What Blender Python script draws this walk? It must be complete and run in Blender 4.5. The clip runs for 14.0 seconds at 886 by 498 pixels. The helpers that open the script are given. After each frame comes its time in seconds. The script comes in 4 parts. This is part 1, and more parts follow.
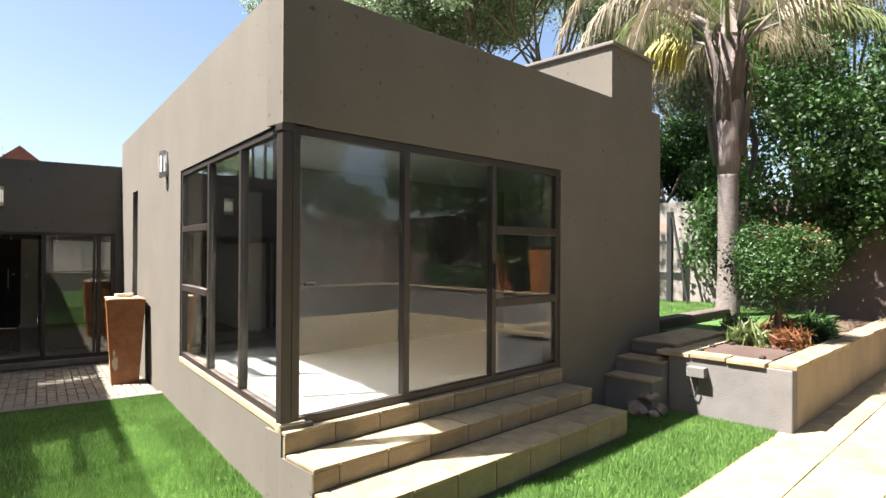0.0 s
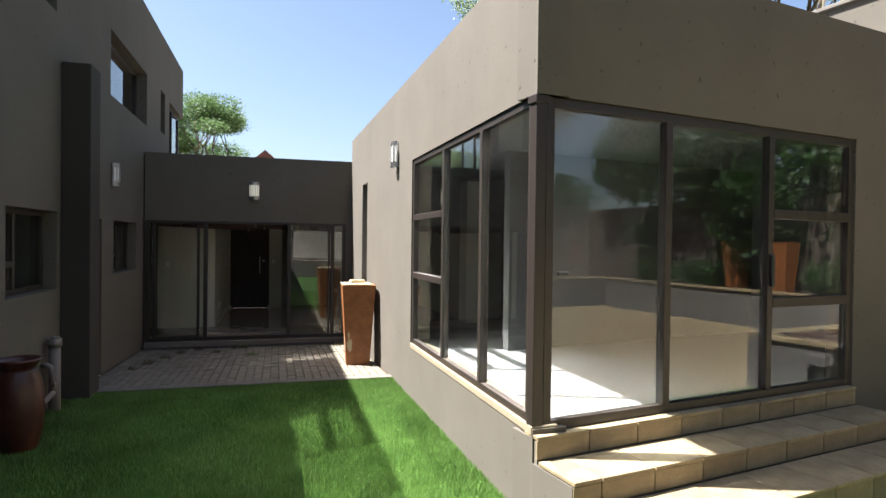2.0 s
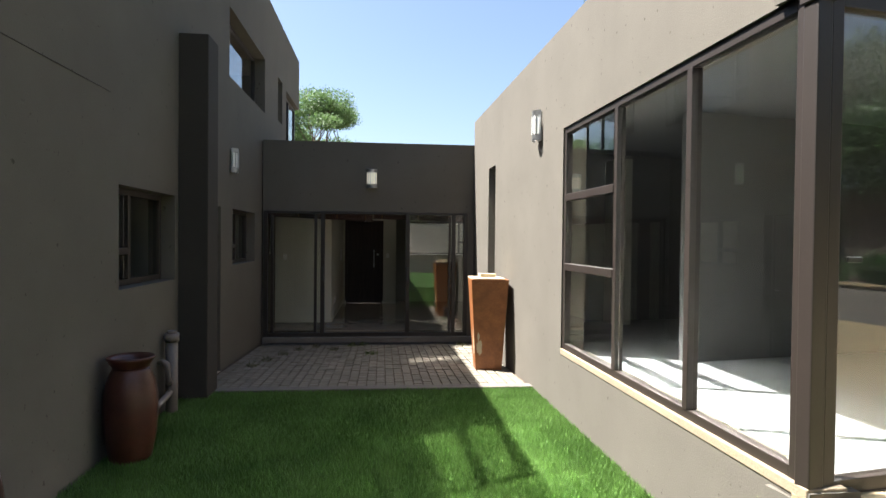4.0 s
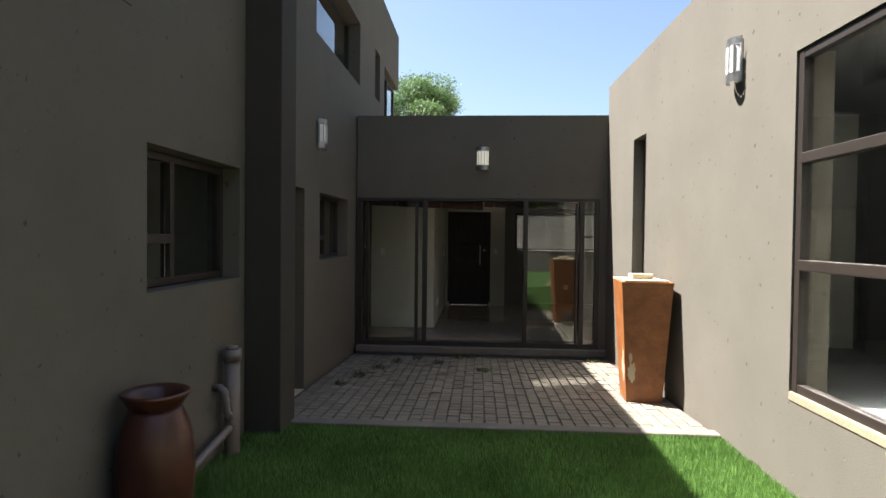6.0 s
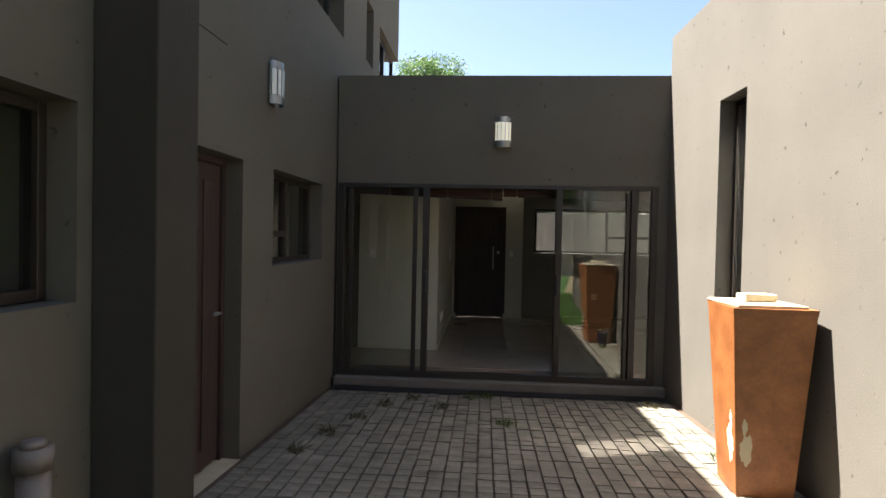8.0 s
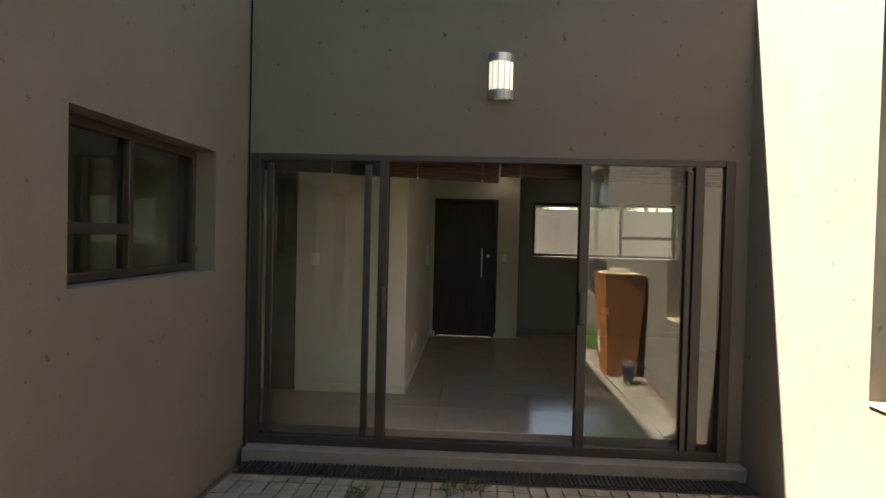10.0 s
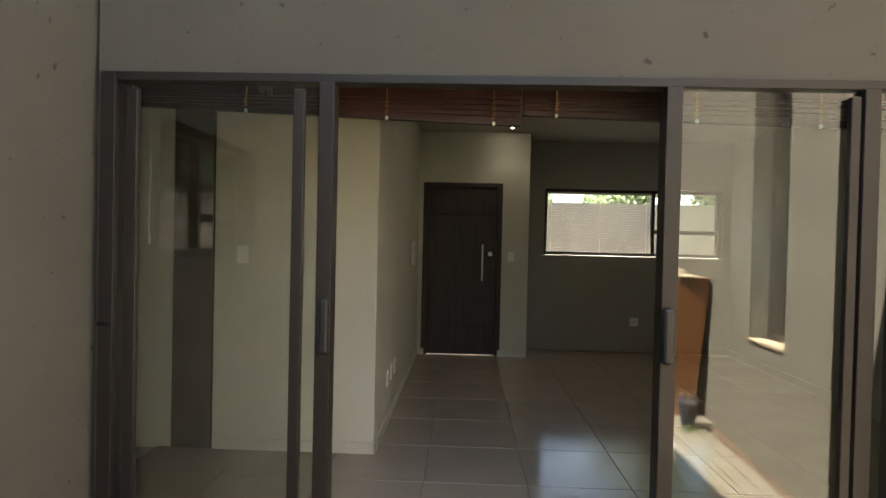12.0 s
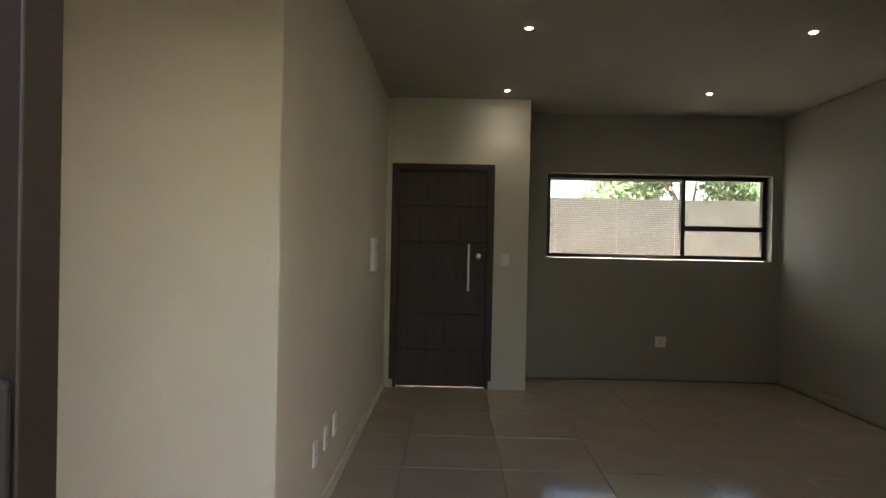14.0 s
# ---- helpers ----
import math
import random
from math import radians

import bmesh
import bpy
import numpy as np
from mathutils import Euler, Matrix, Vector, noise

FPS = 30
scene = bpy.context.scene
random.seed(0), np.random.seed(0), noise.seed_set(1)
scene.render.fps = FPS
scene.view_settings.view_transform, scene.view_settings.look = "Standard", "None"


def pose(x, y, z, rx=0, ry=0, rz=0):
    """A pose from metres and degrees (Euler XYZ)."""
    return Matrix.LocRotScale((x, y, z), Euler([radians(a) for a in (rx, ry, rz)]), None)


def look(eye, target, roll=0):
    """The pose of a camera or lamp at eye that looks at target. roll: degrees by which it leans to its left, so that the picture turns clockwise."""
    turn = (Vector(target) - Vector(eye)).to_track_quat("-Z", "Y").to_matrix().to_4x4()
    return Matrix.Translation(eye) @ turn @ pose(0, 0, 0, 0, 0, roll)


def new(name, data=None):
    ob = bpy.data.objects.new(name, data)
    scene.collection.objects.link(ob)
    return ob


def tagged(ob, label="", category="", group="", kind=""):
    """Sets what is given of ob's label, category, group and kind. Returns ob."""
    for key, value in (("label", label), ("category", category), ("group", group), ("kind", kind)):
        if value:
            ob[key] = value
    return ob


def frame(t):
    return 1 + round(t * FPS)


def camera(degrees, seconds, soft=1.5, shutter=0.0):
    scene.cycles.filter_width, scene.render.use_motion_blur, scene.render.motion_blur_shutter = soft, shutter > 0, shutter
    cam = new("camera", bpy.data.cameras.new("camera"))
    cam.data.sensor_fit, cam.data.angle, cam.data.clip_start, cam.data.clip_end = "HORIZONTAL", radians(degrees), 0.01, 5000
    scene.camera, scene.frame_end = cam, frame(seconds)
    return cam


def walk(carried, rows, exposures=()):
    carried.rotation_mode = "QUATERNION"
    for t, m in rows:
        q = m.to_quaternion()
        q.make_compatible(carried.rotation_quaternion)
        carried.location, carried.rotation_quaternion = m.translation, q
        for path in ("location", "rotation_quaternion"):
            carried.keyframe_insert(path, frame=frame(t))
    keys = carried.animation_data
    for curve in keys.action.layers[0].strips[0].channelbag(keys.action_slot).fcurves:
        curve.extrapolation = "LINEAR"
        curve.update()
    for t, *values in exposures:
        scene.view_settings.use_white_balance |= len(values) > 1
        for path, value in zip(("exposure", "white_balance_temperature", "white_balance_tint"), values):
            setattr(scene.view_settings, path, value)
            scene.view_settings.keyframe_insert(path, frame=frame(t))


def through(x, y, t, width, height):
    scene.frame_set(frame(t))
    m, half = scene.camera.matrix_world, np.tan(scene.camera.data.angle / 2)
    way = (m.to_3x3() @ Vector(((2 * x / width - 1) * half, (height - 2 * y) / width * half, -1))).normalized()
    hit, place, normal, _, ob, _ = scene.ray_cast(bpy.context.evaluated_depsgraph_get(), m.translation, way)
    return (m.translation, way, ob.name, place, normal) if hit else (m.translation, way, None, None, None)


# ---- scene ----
cam = camera(74.3, 14.0)
EXPOSURE = [(0.0, 2.55, 6500, 13), (0.6, 2.42, 6400, 12), (1.5, 2.42, 6300, 12), (3.0, 2.5, 6300, 11), (6.5, 2.55, 6400, 10), (8.0, 2.8, 6500, 11), (10.5, 3.95, 7400, 13), (11.5, 4.4, 7200, 10), (12.5, 4.5, 7150, 9), (14.0, 4.85, 6900, 11)]
PATH = [
    (0, (0.272, -0.007, 1.86), (1.404, 1.642, 1.867), 0.3),
    (0.5, (0.197, 0.061, 1.854), (1.219, 1.781, 1.853), 0.4),
    (1, (0.14, 0.176, 1.844), (1.018, 1.973, 1.835), 0.5),
    (1.5, (0.118, 0.359, 1.835), (0.817, 2.232, 1.817), 0.5),
    (2, (0.086, 0.596, 1.807), (0.631, 2.521, 1.785), 0.7),
    (2.5, (0.021, 0.817, 1.773), (0.443, 2.772, 1.748), 0.7),
    (3, (-0.038, 1.088, 1.748), (0.303, 3.058, 1.718), 0.7),
    (3.5, (-0.073, 1.383, 1.712), (0.219, 3.362, 1.681), 0.7),
    (4, (-0.144, 1.736, 1.683), (0.062, 3.725, 1.649), 0.6),
    (6.5, (-0.429, 3.937, 1.58), (-0.578, 5.931, 1.534), 0.8),
    (7, (-0.487, 4.425, 1.584), (-0.639, 6.418, 1.537), 0.9),
    (7.5, (-0.526, 4.927, 1.585), (-0.687, 6.92, 1.539), 1.0),
    (8, (-0.508, 5.521, 1.558), (-0.652, 7.515, 1.515), 1.2),
    (10.5, (-0.539, 8.225, 1.549), (-0.632, 10.222, 1.507), 1.4),
    (11, (-0.556, 8.665, 1.514), (-0.651, 10.663, 1.474), 1.4),
    (11.5, (-0.578, 9.117, 1.487), (-0.666, 11.115, 1.448), 1.4),
    (12, (-0.572, 9.559, 1.435), (-0.646, 11.558, 1.404), 1.3),
    (12.5, (-0.581, 9.956, 1.416), (-0.636, 11.955, 1.387), 1.3),
    (13, (-0.577, 10.38, 1.393), (-0.599, 12.38, 1.373), 1.4),
    (13.5, (-0.511, 10.82, 1.39), (-0.544, 12.82, 1.371), 1.4),
    (14, (-0.497, 11.20, 1.381), (-0.533, 13.20, 1.365), 1.2),
]
walk(cam, [(t, look(eye, target, roll)) for t, eye, target, roll in PATH], EXPOSURE)

# ---- world, sun ----
SUN = Vector((-1.82, 0.6, 3.4)).normalized()
world = bpy.data.worlds.new("world")
scene.world = world
world.use_nodes = True
wn = world.node_tree
sky = wn.nodes.new("ShaderNodeTexSky")
sky.sky_type = "NISHITA"
sky.sun_disc = False
sky.sun_elevation = math.asin(SUN.z)
sky.sun_rotation = math.atan2(SUN.x, SUN.y)
sky.air_density, sky.dust_density, sky.ozone_density = 1.0, 2.0, 1.0
wn.nodes["Background"].inputs["Strength"].default_value = 0.042
wn.links.new(sky.outputs["Color"], wn.nodes["Background"].inputs["Color"])
sun = new("sun", bpy.data.lights.new("sun", "SUN"))
sun.data.energy, sun.data.angle, sun.data.color = 5.0, radians(0.5), (1.0, 0.972, 0.93)
sun.matrix_world = look(SUN * 40, (0, 0, 0))


# ---- materials ----
def material(name, rgb, rough=0.8, metal=0.0, var=0.12, scale=3.0, fine=60.0, bump=0.15, pits=0.0, tint=None, per=0.0, island=False,
             stretch=(1, 1, 1), spots=None, spec=0.5):
    """A surface whose colour drifts at two scales, with fine relief. tint: second colour it drifts to; per: variation from piece to piece."""
    m = bpy.data.materials.new(name)
    m.use_nodes = True
    nt = m.node_tree
    n, l = nt.nodes, nt.links
    b = n["Principled BSDF"]
    b.inputs["Roughness"].default_value, b.inputs["Metallic"].default_value = rough, metal
    b.inputs["Specular IOR Level"].default_value = spec
    co = n.new("ShaderNodeTexCoord")
    mp = n.new("ShaderNodeMapping")
    mp.inputs["Scale"].default_value = stretch
    l.new(co.outputs["Object"], mp.inputs["Vector"])
    big = n.new("ShaderNodeTexNoise")
    big.inputs["Scale"].default_value, big.inputs["Detail"].default_value = scale, 6
    big.inputs["Roughness"].default_value = 0.62
    small = n.new("ShaderNodeTexNoise")
    small.inputs["Scale"].default_value, small.inputs["Detail"].default_value = fine, 3
    l.new(mp.outputs["Vector"], big.inputs["Vector"])
    l.new(mp.outputs["Vector"], small.inputs["Vector"])
    ramp = n.new("ShaderNodeValToRGB")
    a = [max(0.0, c * (1 - var)) for c in rgb]
    z = tint if tint else [min(1.0, c * (1 + var)) for c in rgb]
    ramp.color_ramp.elements[0].position, ramp.color_ramp.elements[1].position = 0.32, 0.68
    ramp.color_ramp.elements[0].color, ramp.color_ramp.elements[1].color = (*a, 1), (*z, 1)
    l.new(big.outputs["Fac"], ramp.inputs["Fac"])
    colour = ramp.outputs["Color"]

    def scaled(col, fac_socket, low, high):
        rng = n.new("ShaderNodeMapRange")
        rng.inputs["To Min"].default_value, rng.inputs["To Max"].default_value = low, high
        l.new(fac_socket, rng.inputs["Value"])
        mul = n.new("ShaderNodeVectorMath")
        mul.operation = "SCALE"
        l.new(col, mul.inputs[0])
        l.new(rng.outputs["Result"], mul.inputs["Scale"])
        return mul.outputs["Vector"]

    colour = scaled(colour, small.outputs["Fac"], 1 - var * 0.7, 1 + var * 0.7)
    if per:
        if island:
            colour = scaled(colour, n.new("ShaderNodeNewGeometry").outputs["Random Per Island"], 1 - per, 1 + per)
        else:
            colour = scaled(colour, n.new("ShaderNodeObjectInfo").outputs["Random"], 1 - per, 1 + per)
    height = small.outputs["Fac"]
    if spots:
        sp = n.new("ShaderNodeTexNoise")
        sp.inputs["Scale"].default_value, sp.inputs["Detail"].default_value = spots[1], 4
        l.new(mp.outputs["Vector"], sp.inputs["Vector"])
        cut = n.new("ShaderNodeMapRange")
        cut.inputs["From Min"].default_value, cut.inputs["From Max"].default_value = spots[2], spots[2] + 0.05
        l.new(sp.outputs["Fac"], cut.inputs["Value"])
        mx = n.new("ShaderNodeMix")
        mx.data_type = "RGBA"
        l.new(cut.outputs["Result"], mx.inputs["Factor"])
        l.new(colour, mx.inputs["A"])
        mx.inputs["B"].default_value = (*spots[0], 1)
        colour = mx.outputs["Result"]
    l.new(colour, b.inputs["Base Color"])
    if pits:
        vor = n.new("ShaderNodeTexVoronoi")
        vor.inputs["Scale"].default_value = 11.0
        wob = n.new("ShaderNodeTexNoise")
        wob.inputs["Scale"].default_value = 9.0
        add = n.new("ShaderNodeVectorMath")
        add.operation = "MULTIPLY_ADD"
        add.inputs[1].default_value = (0.12, 0.12, 0.12)
        l.new(co.outputs["Object"], wob.inputs["Vector"])
        l.new(wob.outputs["Color"], add.inputs[0])
        l.new(co.outputs["Object"], add.inputs[2])
        drawn = n.new("ShaderNodeVectorMath")
        drawn.operation = "MULTIPLY"
        drawn.inputs[1].default_value = (1.0, 1.0, 0.42)
        l.new(add.outputs["Vector"], drawn.inputs[0])
        l.new(drawn.outputs["Vector"], vor.inputs["Vector"])
        cut = n.new("ShaderNodeMapRange")
        cut.inputs["From Min"].default_value, cut.inputs["From Max"].default_value = 0.03, 0.09
        l.new(vor.outputs["Distance"], cut.inputs["Value"])
        mix = n.new("ShaderNodeMath")
        mix.operation = "MULTIPLY_ADD"
        mix.inputs[1].default_value = pits
        l.new(cut.outputs["Result"], mix.inputs[0])
        l.new(height, mix.inputs[2])
        height = mix.outputs["Value"]
    if bump:
        bp = n.new("ShaderNodeBump")
        bp.inputs["Strength"].default_value, bp.inputs["Distance"].default_value = bump, 0.01
        l.new(height, bp.inputs["Height"])
        l.new(bp.outputs["Normal"], b.inputs["Normal"])
    return m


def emitting(name, rgb, strength):
    m = bpy.data.materials.new(name)
    m.use_nodes = True
    b = m.node_tree.nodes["Principled BSDF"]
    b.inputs["Base Color"].default_value = (*rgb, 1)
    b.inputs["Emission Color"].default_value, b.inputs["Emission Strength"].default_value = (*rgb, 1), strength
    return m


def glazing(name, rgb, ior=1.5):
    m = bpy.data.materials.new(name)
    m.use_nodes = True
    b = m.node_tree.nodes["Principled BSDF"]
    b.inputs["Base Color"].default_value = (*rgb, 1)
    b.inputs["Transmission Weight"].default_value, b.inputs["Roughness"].default_value = 1.0, 0.0
    b.inputs["IOR"].default_value = ior
    return m


def leafy(name, rgb, tint, through=0.35):
    m = material(name, rgb, rough=0.55, var=0.25, scale=1.2, fine=12, bump=0, tint=tint, per=0.35, island=True)
    b = m.node_tree.nodes["Principled BSDF"]
    tr = m.node_tree.nodes.new("ShaderNodeBsdfTranslucent")
    mx = m.node_tree.nodes.new("ShaderNodeMixShader")
    mx.inputs[0].default_value = through
    src = b.inputs["Base Color"].links[0].from_socket
    m.node_tree.links.new(src, tr.inputs["Color"])
    m.node_tree.links.new(b.outputs[0], mx.inputs[1])
    m.node_tree.links.new(tr.outputs[0], mx.inputs[2])
    m.node_tree.links.new(mx.outputs[0], m.node_tree.nodes["Material Output"].inputs["Surface"])
    return m


PAINT = material("taupe_render", (0.114, 0.101, 0.0809), 0.9, var=0.09, scale=0.9, fine=90, bump=0.12, pits=26.0, spots=((0.0578, 0.049, 0.0381), 17.0, 0.665), spec=0.25)
# house render darkened: holds the buttress's shade, also used for the joint line
PAINT_DARKENED = material("darkened_taupe_render", (0.0465, 0.0403, 0.0329), 0.9, var=0.06, scale=0.9, fine=45, bump=0.2, spec=0.25)
INNER = material("cream_wall_paint", (0.56, 0.532, 0.44), 0.75, var=0.03, scale=1.5, fine=80, bump=0.05, spec=0.3)
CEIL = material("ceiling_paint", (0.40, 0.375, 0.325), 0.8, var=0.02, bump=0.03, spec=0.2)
# greyer, darker version of the cream inner paint
INNER_GREY = material("grey_inner_wall", (0.317, 0.304, 0.264), 0.75, var=0.03, scale=1.5, fine=80, bump=0.05, spec=0.3)
# dimness of the room behind the glass is put into this paint
STUDIO_IN = material("dimmed_grey_wall_paint", (0.104, 0.104, 0.102), 0.8, var=0.03, bump=0.04)
STUDIO_FLOOR = material("pale_floor", (0.245, 0.245, 0.245), 0.35, var=0.04, bump=0.03)
BRONZE = material("bronze_aluminium", (0.022, 0.016, 0.0125), 0.45, 0.0, var=0.1, bump=0.04)
GLASS = glazing("window_glass", (0.84, 0.87, 0.84))
COATED = glazing("coated_door_glass", (0.82, 0.87, 0.83), 1.62)
SANDSTONE = material("sandstone_tile", (0.211, 0.155, 0.0829), 0.75, var=0.16, scale=4, fine=50, bump=0.25, tint=(0.296, 0.235, 0.137), per=0.16, spots=((0.126, 0.0962, 0.0629), 3.0, 0.66))
GROUT = material("grey_grout", (0.143, 0.124, 0.0975), 0.95, var=0.15, bump=0.3)
PAVER = material("clay_paver", (0.14, 0.119, 0.0832), 0.85, var=0.2, scale=6, fine=70, bump=0.35, tint=(0.218, 0.19, 0.143), per=0.16)
PAVER_REST = material("clay_paver_joined", (0.14, 0.119, 0.0832), 0.85, var=0.2, scale=6, fine=70, bump=0.35, tint=(0.218, 0.19, 0.143), per=0.16, island=True)
CONCRETE = material("screed_concrete", (0.141, 0.123, 0.102), 0.9, var=0.15, scale=4, bump=0.3)
SOIL = material("brown_soil", (0.084, 0.0525, 0.0315), 0.95, var=0.3, scale=5, bump=0.6)
LAWN = material("lawn_floor", (0.0396, 0.0924, 0.0132), 0.95, var=0.3, scale=8, fine=90, bump=0.5)
BLADE = leafy("grass_blade", (0.084, 0.182, 0.028), (0.133, 0.245, 0.0525), 0.3)
CORTEN = material("rust_glazed_clay", (0.216, 0.0684, 0.0158), 0.5, var=0.22, scale=5, fine=40, bump=0.12, tint=(0.288, 0.104, 0.0288), spots=((0.446, 0.346, 0.259), 4.0, 0.72))
TERRA = material("terracotta", (0.0595, 0.0189, 0.0112), 0.35, var=0.2, scale=6, bump=0.1)
CREAM_STONE = material("cream_stone", (0.452, 0.374, 0.25), 0.8, var=0.12, scale=8, bump=0.25)
STEEL = material("brushed_steel", (0.55, 0.55, 0.54), 0.35, 0.9, var=0.06, fine=120, bump=0.05)
LAMP_WHITE = material("lamp_opal_glass", (0.80, 0.79, 0.74), 0.3, var=0.03, bump=0)
LAMP_LIT = emitting("lit_lamp_glass", (1.0, 0.93, 0.72), 0.055)
SPOT = emitting("lit_downlight", (1.0, 0.93, 0.8), 14.0)
PLASTIC = material("white_plastic", (0.75, 0.74, 0.70), 0.4, var=0.03, bump=0)
PIPE = material("grey_pvc", (0.16, 0.13, 0.11), 0.5, var=0.1, bump=0.05)
DOORWOOD = material("dark_stained_wood", (0.036, 0.020, 0.018), 0.55, var=0.35, scale=2, fine=30, bump=0.12, stretch=(14, 14, 1))
REDWOOD = material("red_brown_slats", (0.05, 0.014, 0.010), 0.45, var=0.3, scale=3, fine=40, bump=0.1, stretch=(1, 12, 12))
FLOORTILE = material("glazed_floor_tile", (0.33, 0.265, 0.20), 0.12, var=0.07, scale=3, fine=40, bump=0.02, per=0.04)
TILEJOINT = material("brown_tile_joint", (0.25, 0.195, 0.145), 0.9, var=0.1, bump=0.1)
BOUNDARY = material("boundary_render", (0.203, 0.18, 0.158), 0.9, var=0.14, scale=1.2, bump=0.25, spots=((0.247, 0.15, 0.09), 0.9, 0.66))
# boundary wall again, with the shade of the trees put into its colour
SHADED_WALL = material("shaded_garden_wall", (0.0792, 0.059, 0.0461), 0.9, var=0.15, scale=1.5, bump=0.25)
SANDREND = material("sand_render", (0.252, 0.196, 0.126), 0.92, var=0.12, scale=2, bump=0.3)
GREYREND = material("grey_planter_render", (0.13, 0.119, 0.108), 0.92, var=0.12, scale=3, bump=0.35)
BARK = material("palm_bark", (0.141, 0.118, 0.104), 0.9, var=0.3, scale=4, fine=30, bump=0.6, stretch=(3, 3, 9))
FIBRE = material("dry_palm_boot", (0.155, 0.122, 0.104), 0.85, var=0.3, scale=4, fine=40, bump=0.4, stretch=(8, 8, 1))
WOOD = material("tree_bark", (0.112, 0.08, 0.056), 0.9, var=0.3, scale=4, bump=0.5)
FROND = leafy("palm_leaflet", (0.0988, 0.144, 0.038), (0.167, 0.19, 0.0684))
DRY = leafy("dry_palm_leaflet", (0.252, 0.207, 0.122), (0.318, 0.266, 0.178))
YELLOW = leafy("yellow_palm_flower", (0.444, 0.385, 0.0518), (0.518, 0.459, 0.104))
LEAF_DARK = leafy("broad_leaf", (0.0213, 0.057, 0.00988), (0.0456, 0.11, 0.0198))
LEAF_PALE = leafy("acacia_leaf", (0.141, 0.2, 0.0962), (0.207, 0.266, 0.141), 0.45)
LEAF_ACACIA = leafy("fine_acacia_leaf", (0.075, 0.14, 0.04), (0.13, 0.21, 0.07), 0.4)
BLUE_GLAZE = material("dark_blue_glaze", (0.012, 0.018, 0.04), 0.3, var=0.2, scale=12, bump=0.05)
LEAF_RED = leafy("reddish_leaf", (0.178, 0.0518, 0.0222), (0.222, 0.118, 0.037))
MAT_METAL = material("rusty_cover", (0.084, 0.0546, 0.0441), 0.6, 0.2, var=0.2, bump=0.15)
ROOFTILE = material("red_roof_tile", (0.189, 0.07, 0.042), 0.8, var=0.2, scale=3, bump=0.3)
STONE = material("rough_stone", (0.173, 0.13, 0.0936), 0.9, var=0.3, scale=9, bump=0.6)
BLACK = material("black_plastic", (0.02, 0.02, 0.02), 0.45, var=0.1, bump=0)
WEEDDRY = leafy("withered_weed", (0.08, 0.08, 0.035), (0.12, 0.11, 0.05))
CORD = material("tan_cord", (0.30, 0.16, 0.06), 0.8, var=0.2, scale=40, bump=0.2)
BLIND = material("blind_slat_white", (0.62, 0.60, 0.54), 0.5, var=0.03, bump=0)


# ---- mesh helpers ----
def mesh_of(name, bm, mat, smooth=False):
    bmesh.ops.recalc_face_normals(bm, faces=bm.faces)
    me = bpy.data.meshes.new(name)
    bm.to_mesh(me)
    bm.free()
    me.materials.append(mat)
    if smooth:
        for p in me.polygons:
            p.use_smooth = True
    return me


def part(name, bm, mat, parent=None, label="", smooth=False, m=None):
    ob = new(name, mesh_of(name, bm, mat, smooth))
    if m is not None:
        ob.matrix_world = m
    if parent is not None:
        ob.parent = parent
    return tagged(ob, label)


def thing(name, m=None, label="", category="", group="", kind=""):
    e = new(name)
    e.empty_display_size = 0.1
    if m is not None:
        e.matrix_world = m
    return tagged(e, label, category, group, kind)


def box(x0, x1, y0, y1, z0, z1, bevel=0.0, bm=None):
    own = bm if bm is not None else bmesh.new()
    c = ((x0 + x1) / 2, (y0 + y1) / 2, (z0 + z1) / 2)
    r = bmesh.ops.create_cube(own, size=1, matrix=Matrix.LocRotScale(c, None, (abs(x1 - x0), abs(y1 - y0), abs(z1 - z0))))
    if bevel:
        es = list({e for v in r["verts"] for e in v.link_edges})
        bmesh.ops.bevel(own, geom=es, offset=bevel, segments=2, affect="EDGES", profile=0.5)
    return own


def lathe(profile, seg=32, bm=None):
    """A turned body from (radius, height) pairs."""
    own = bm if bm is not None else bmesh.new()
    rings = [[own.verts.new((r * math.cos(2 * math.pi * k / seg), r * math.sin(2 * math.pi * k / seg), z)) for k in range(seg)] for r, z in profile]
    for a, b in zip(rings, rings[1:]):
        for k in range(seg):
            own.faces.new((a[k], a[(k + 1) % seg], b[(k + 1) % seg], b[k]))
    own.faces.new(rings[0])
    own.faces.new(rings[-1])
    return own


def tube(path, radius, seg=10, bm=None):
    """A round bar along points; radius is a number or one per point."""
    own = bm if bm is not None else bmesh.new()
    pts = [Vector(p) for p in path]
    rad = radius if isinstance(radius, (list, tuple)) else [radius] * len(pts)
    rings = []
    for i, p in enumerate(pts):
        d = (pts[min(i + 1, len(pts) - 1)] - pts[max(i - 1, 0)]).normalized()
        q = d.to_track_quat("Z", "Y")
        rings.append([own.verts.new(p + q @ Vector((rad[i] * math.cos(2 * math.pi * k / seg), rad[i] * math.sin(2 * math.pi * k / seg), 0))) for k in range(seg)])
    for a, b in zip(rings, rings[1:]):
        for k in range(seg):
            own.faces.new((a[k], a[(k + 1) % seg], b[(k + 1) % seg], b[k]))
    own.faces.new(rings[0])
    own.faces.new(rings[-1])
    return own


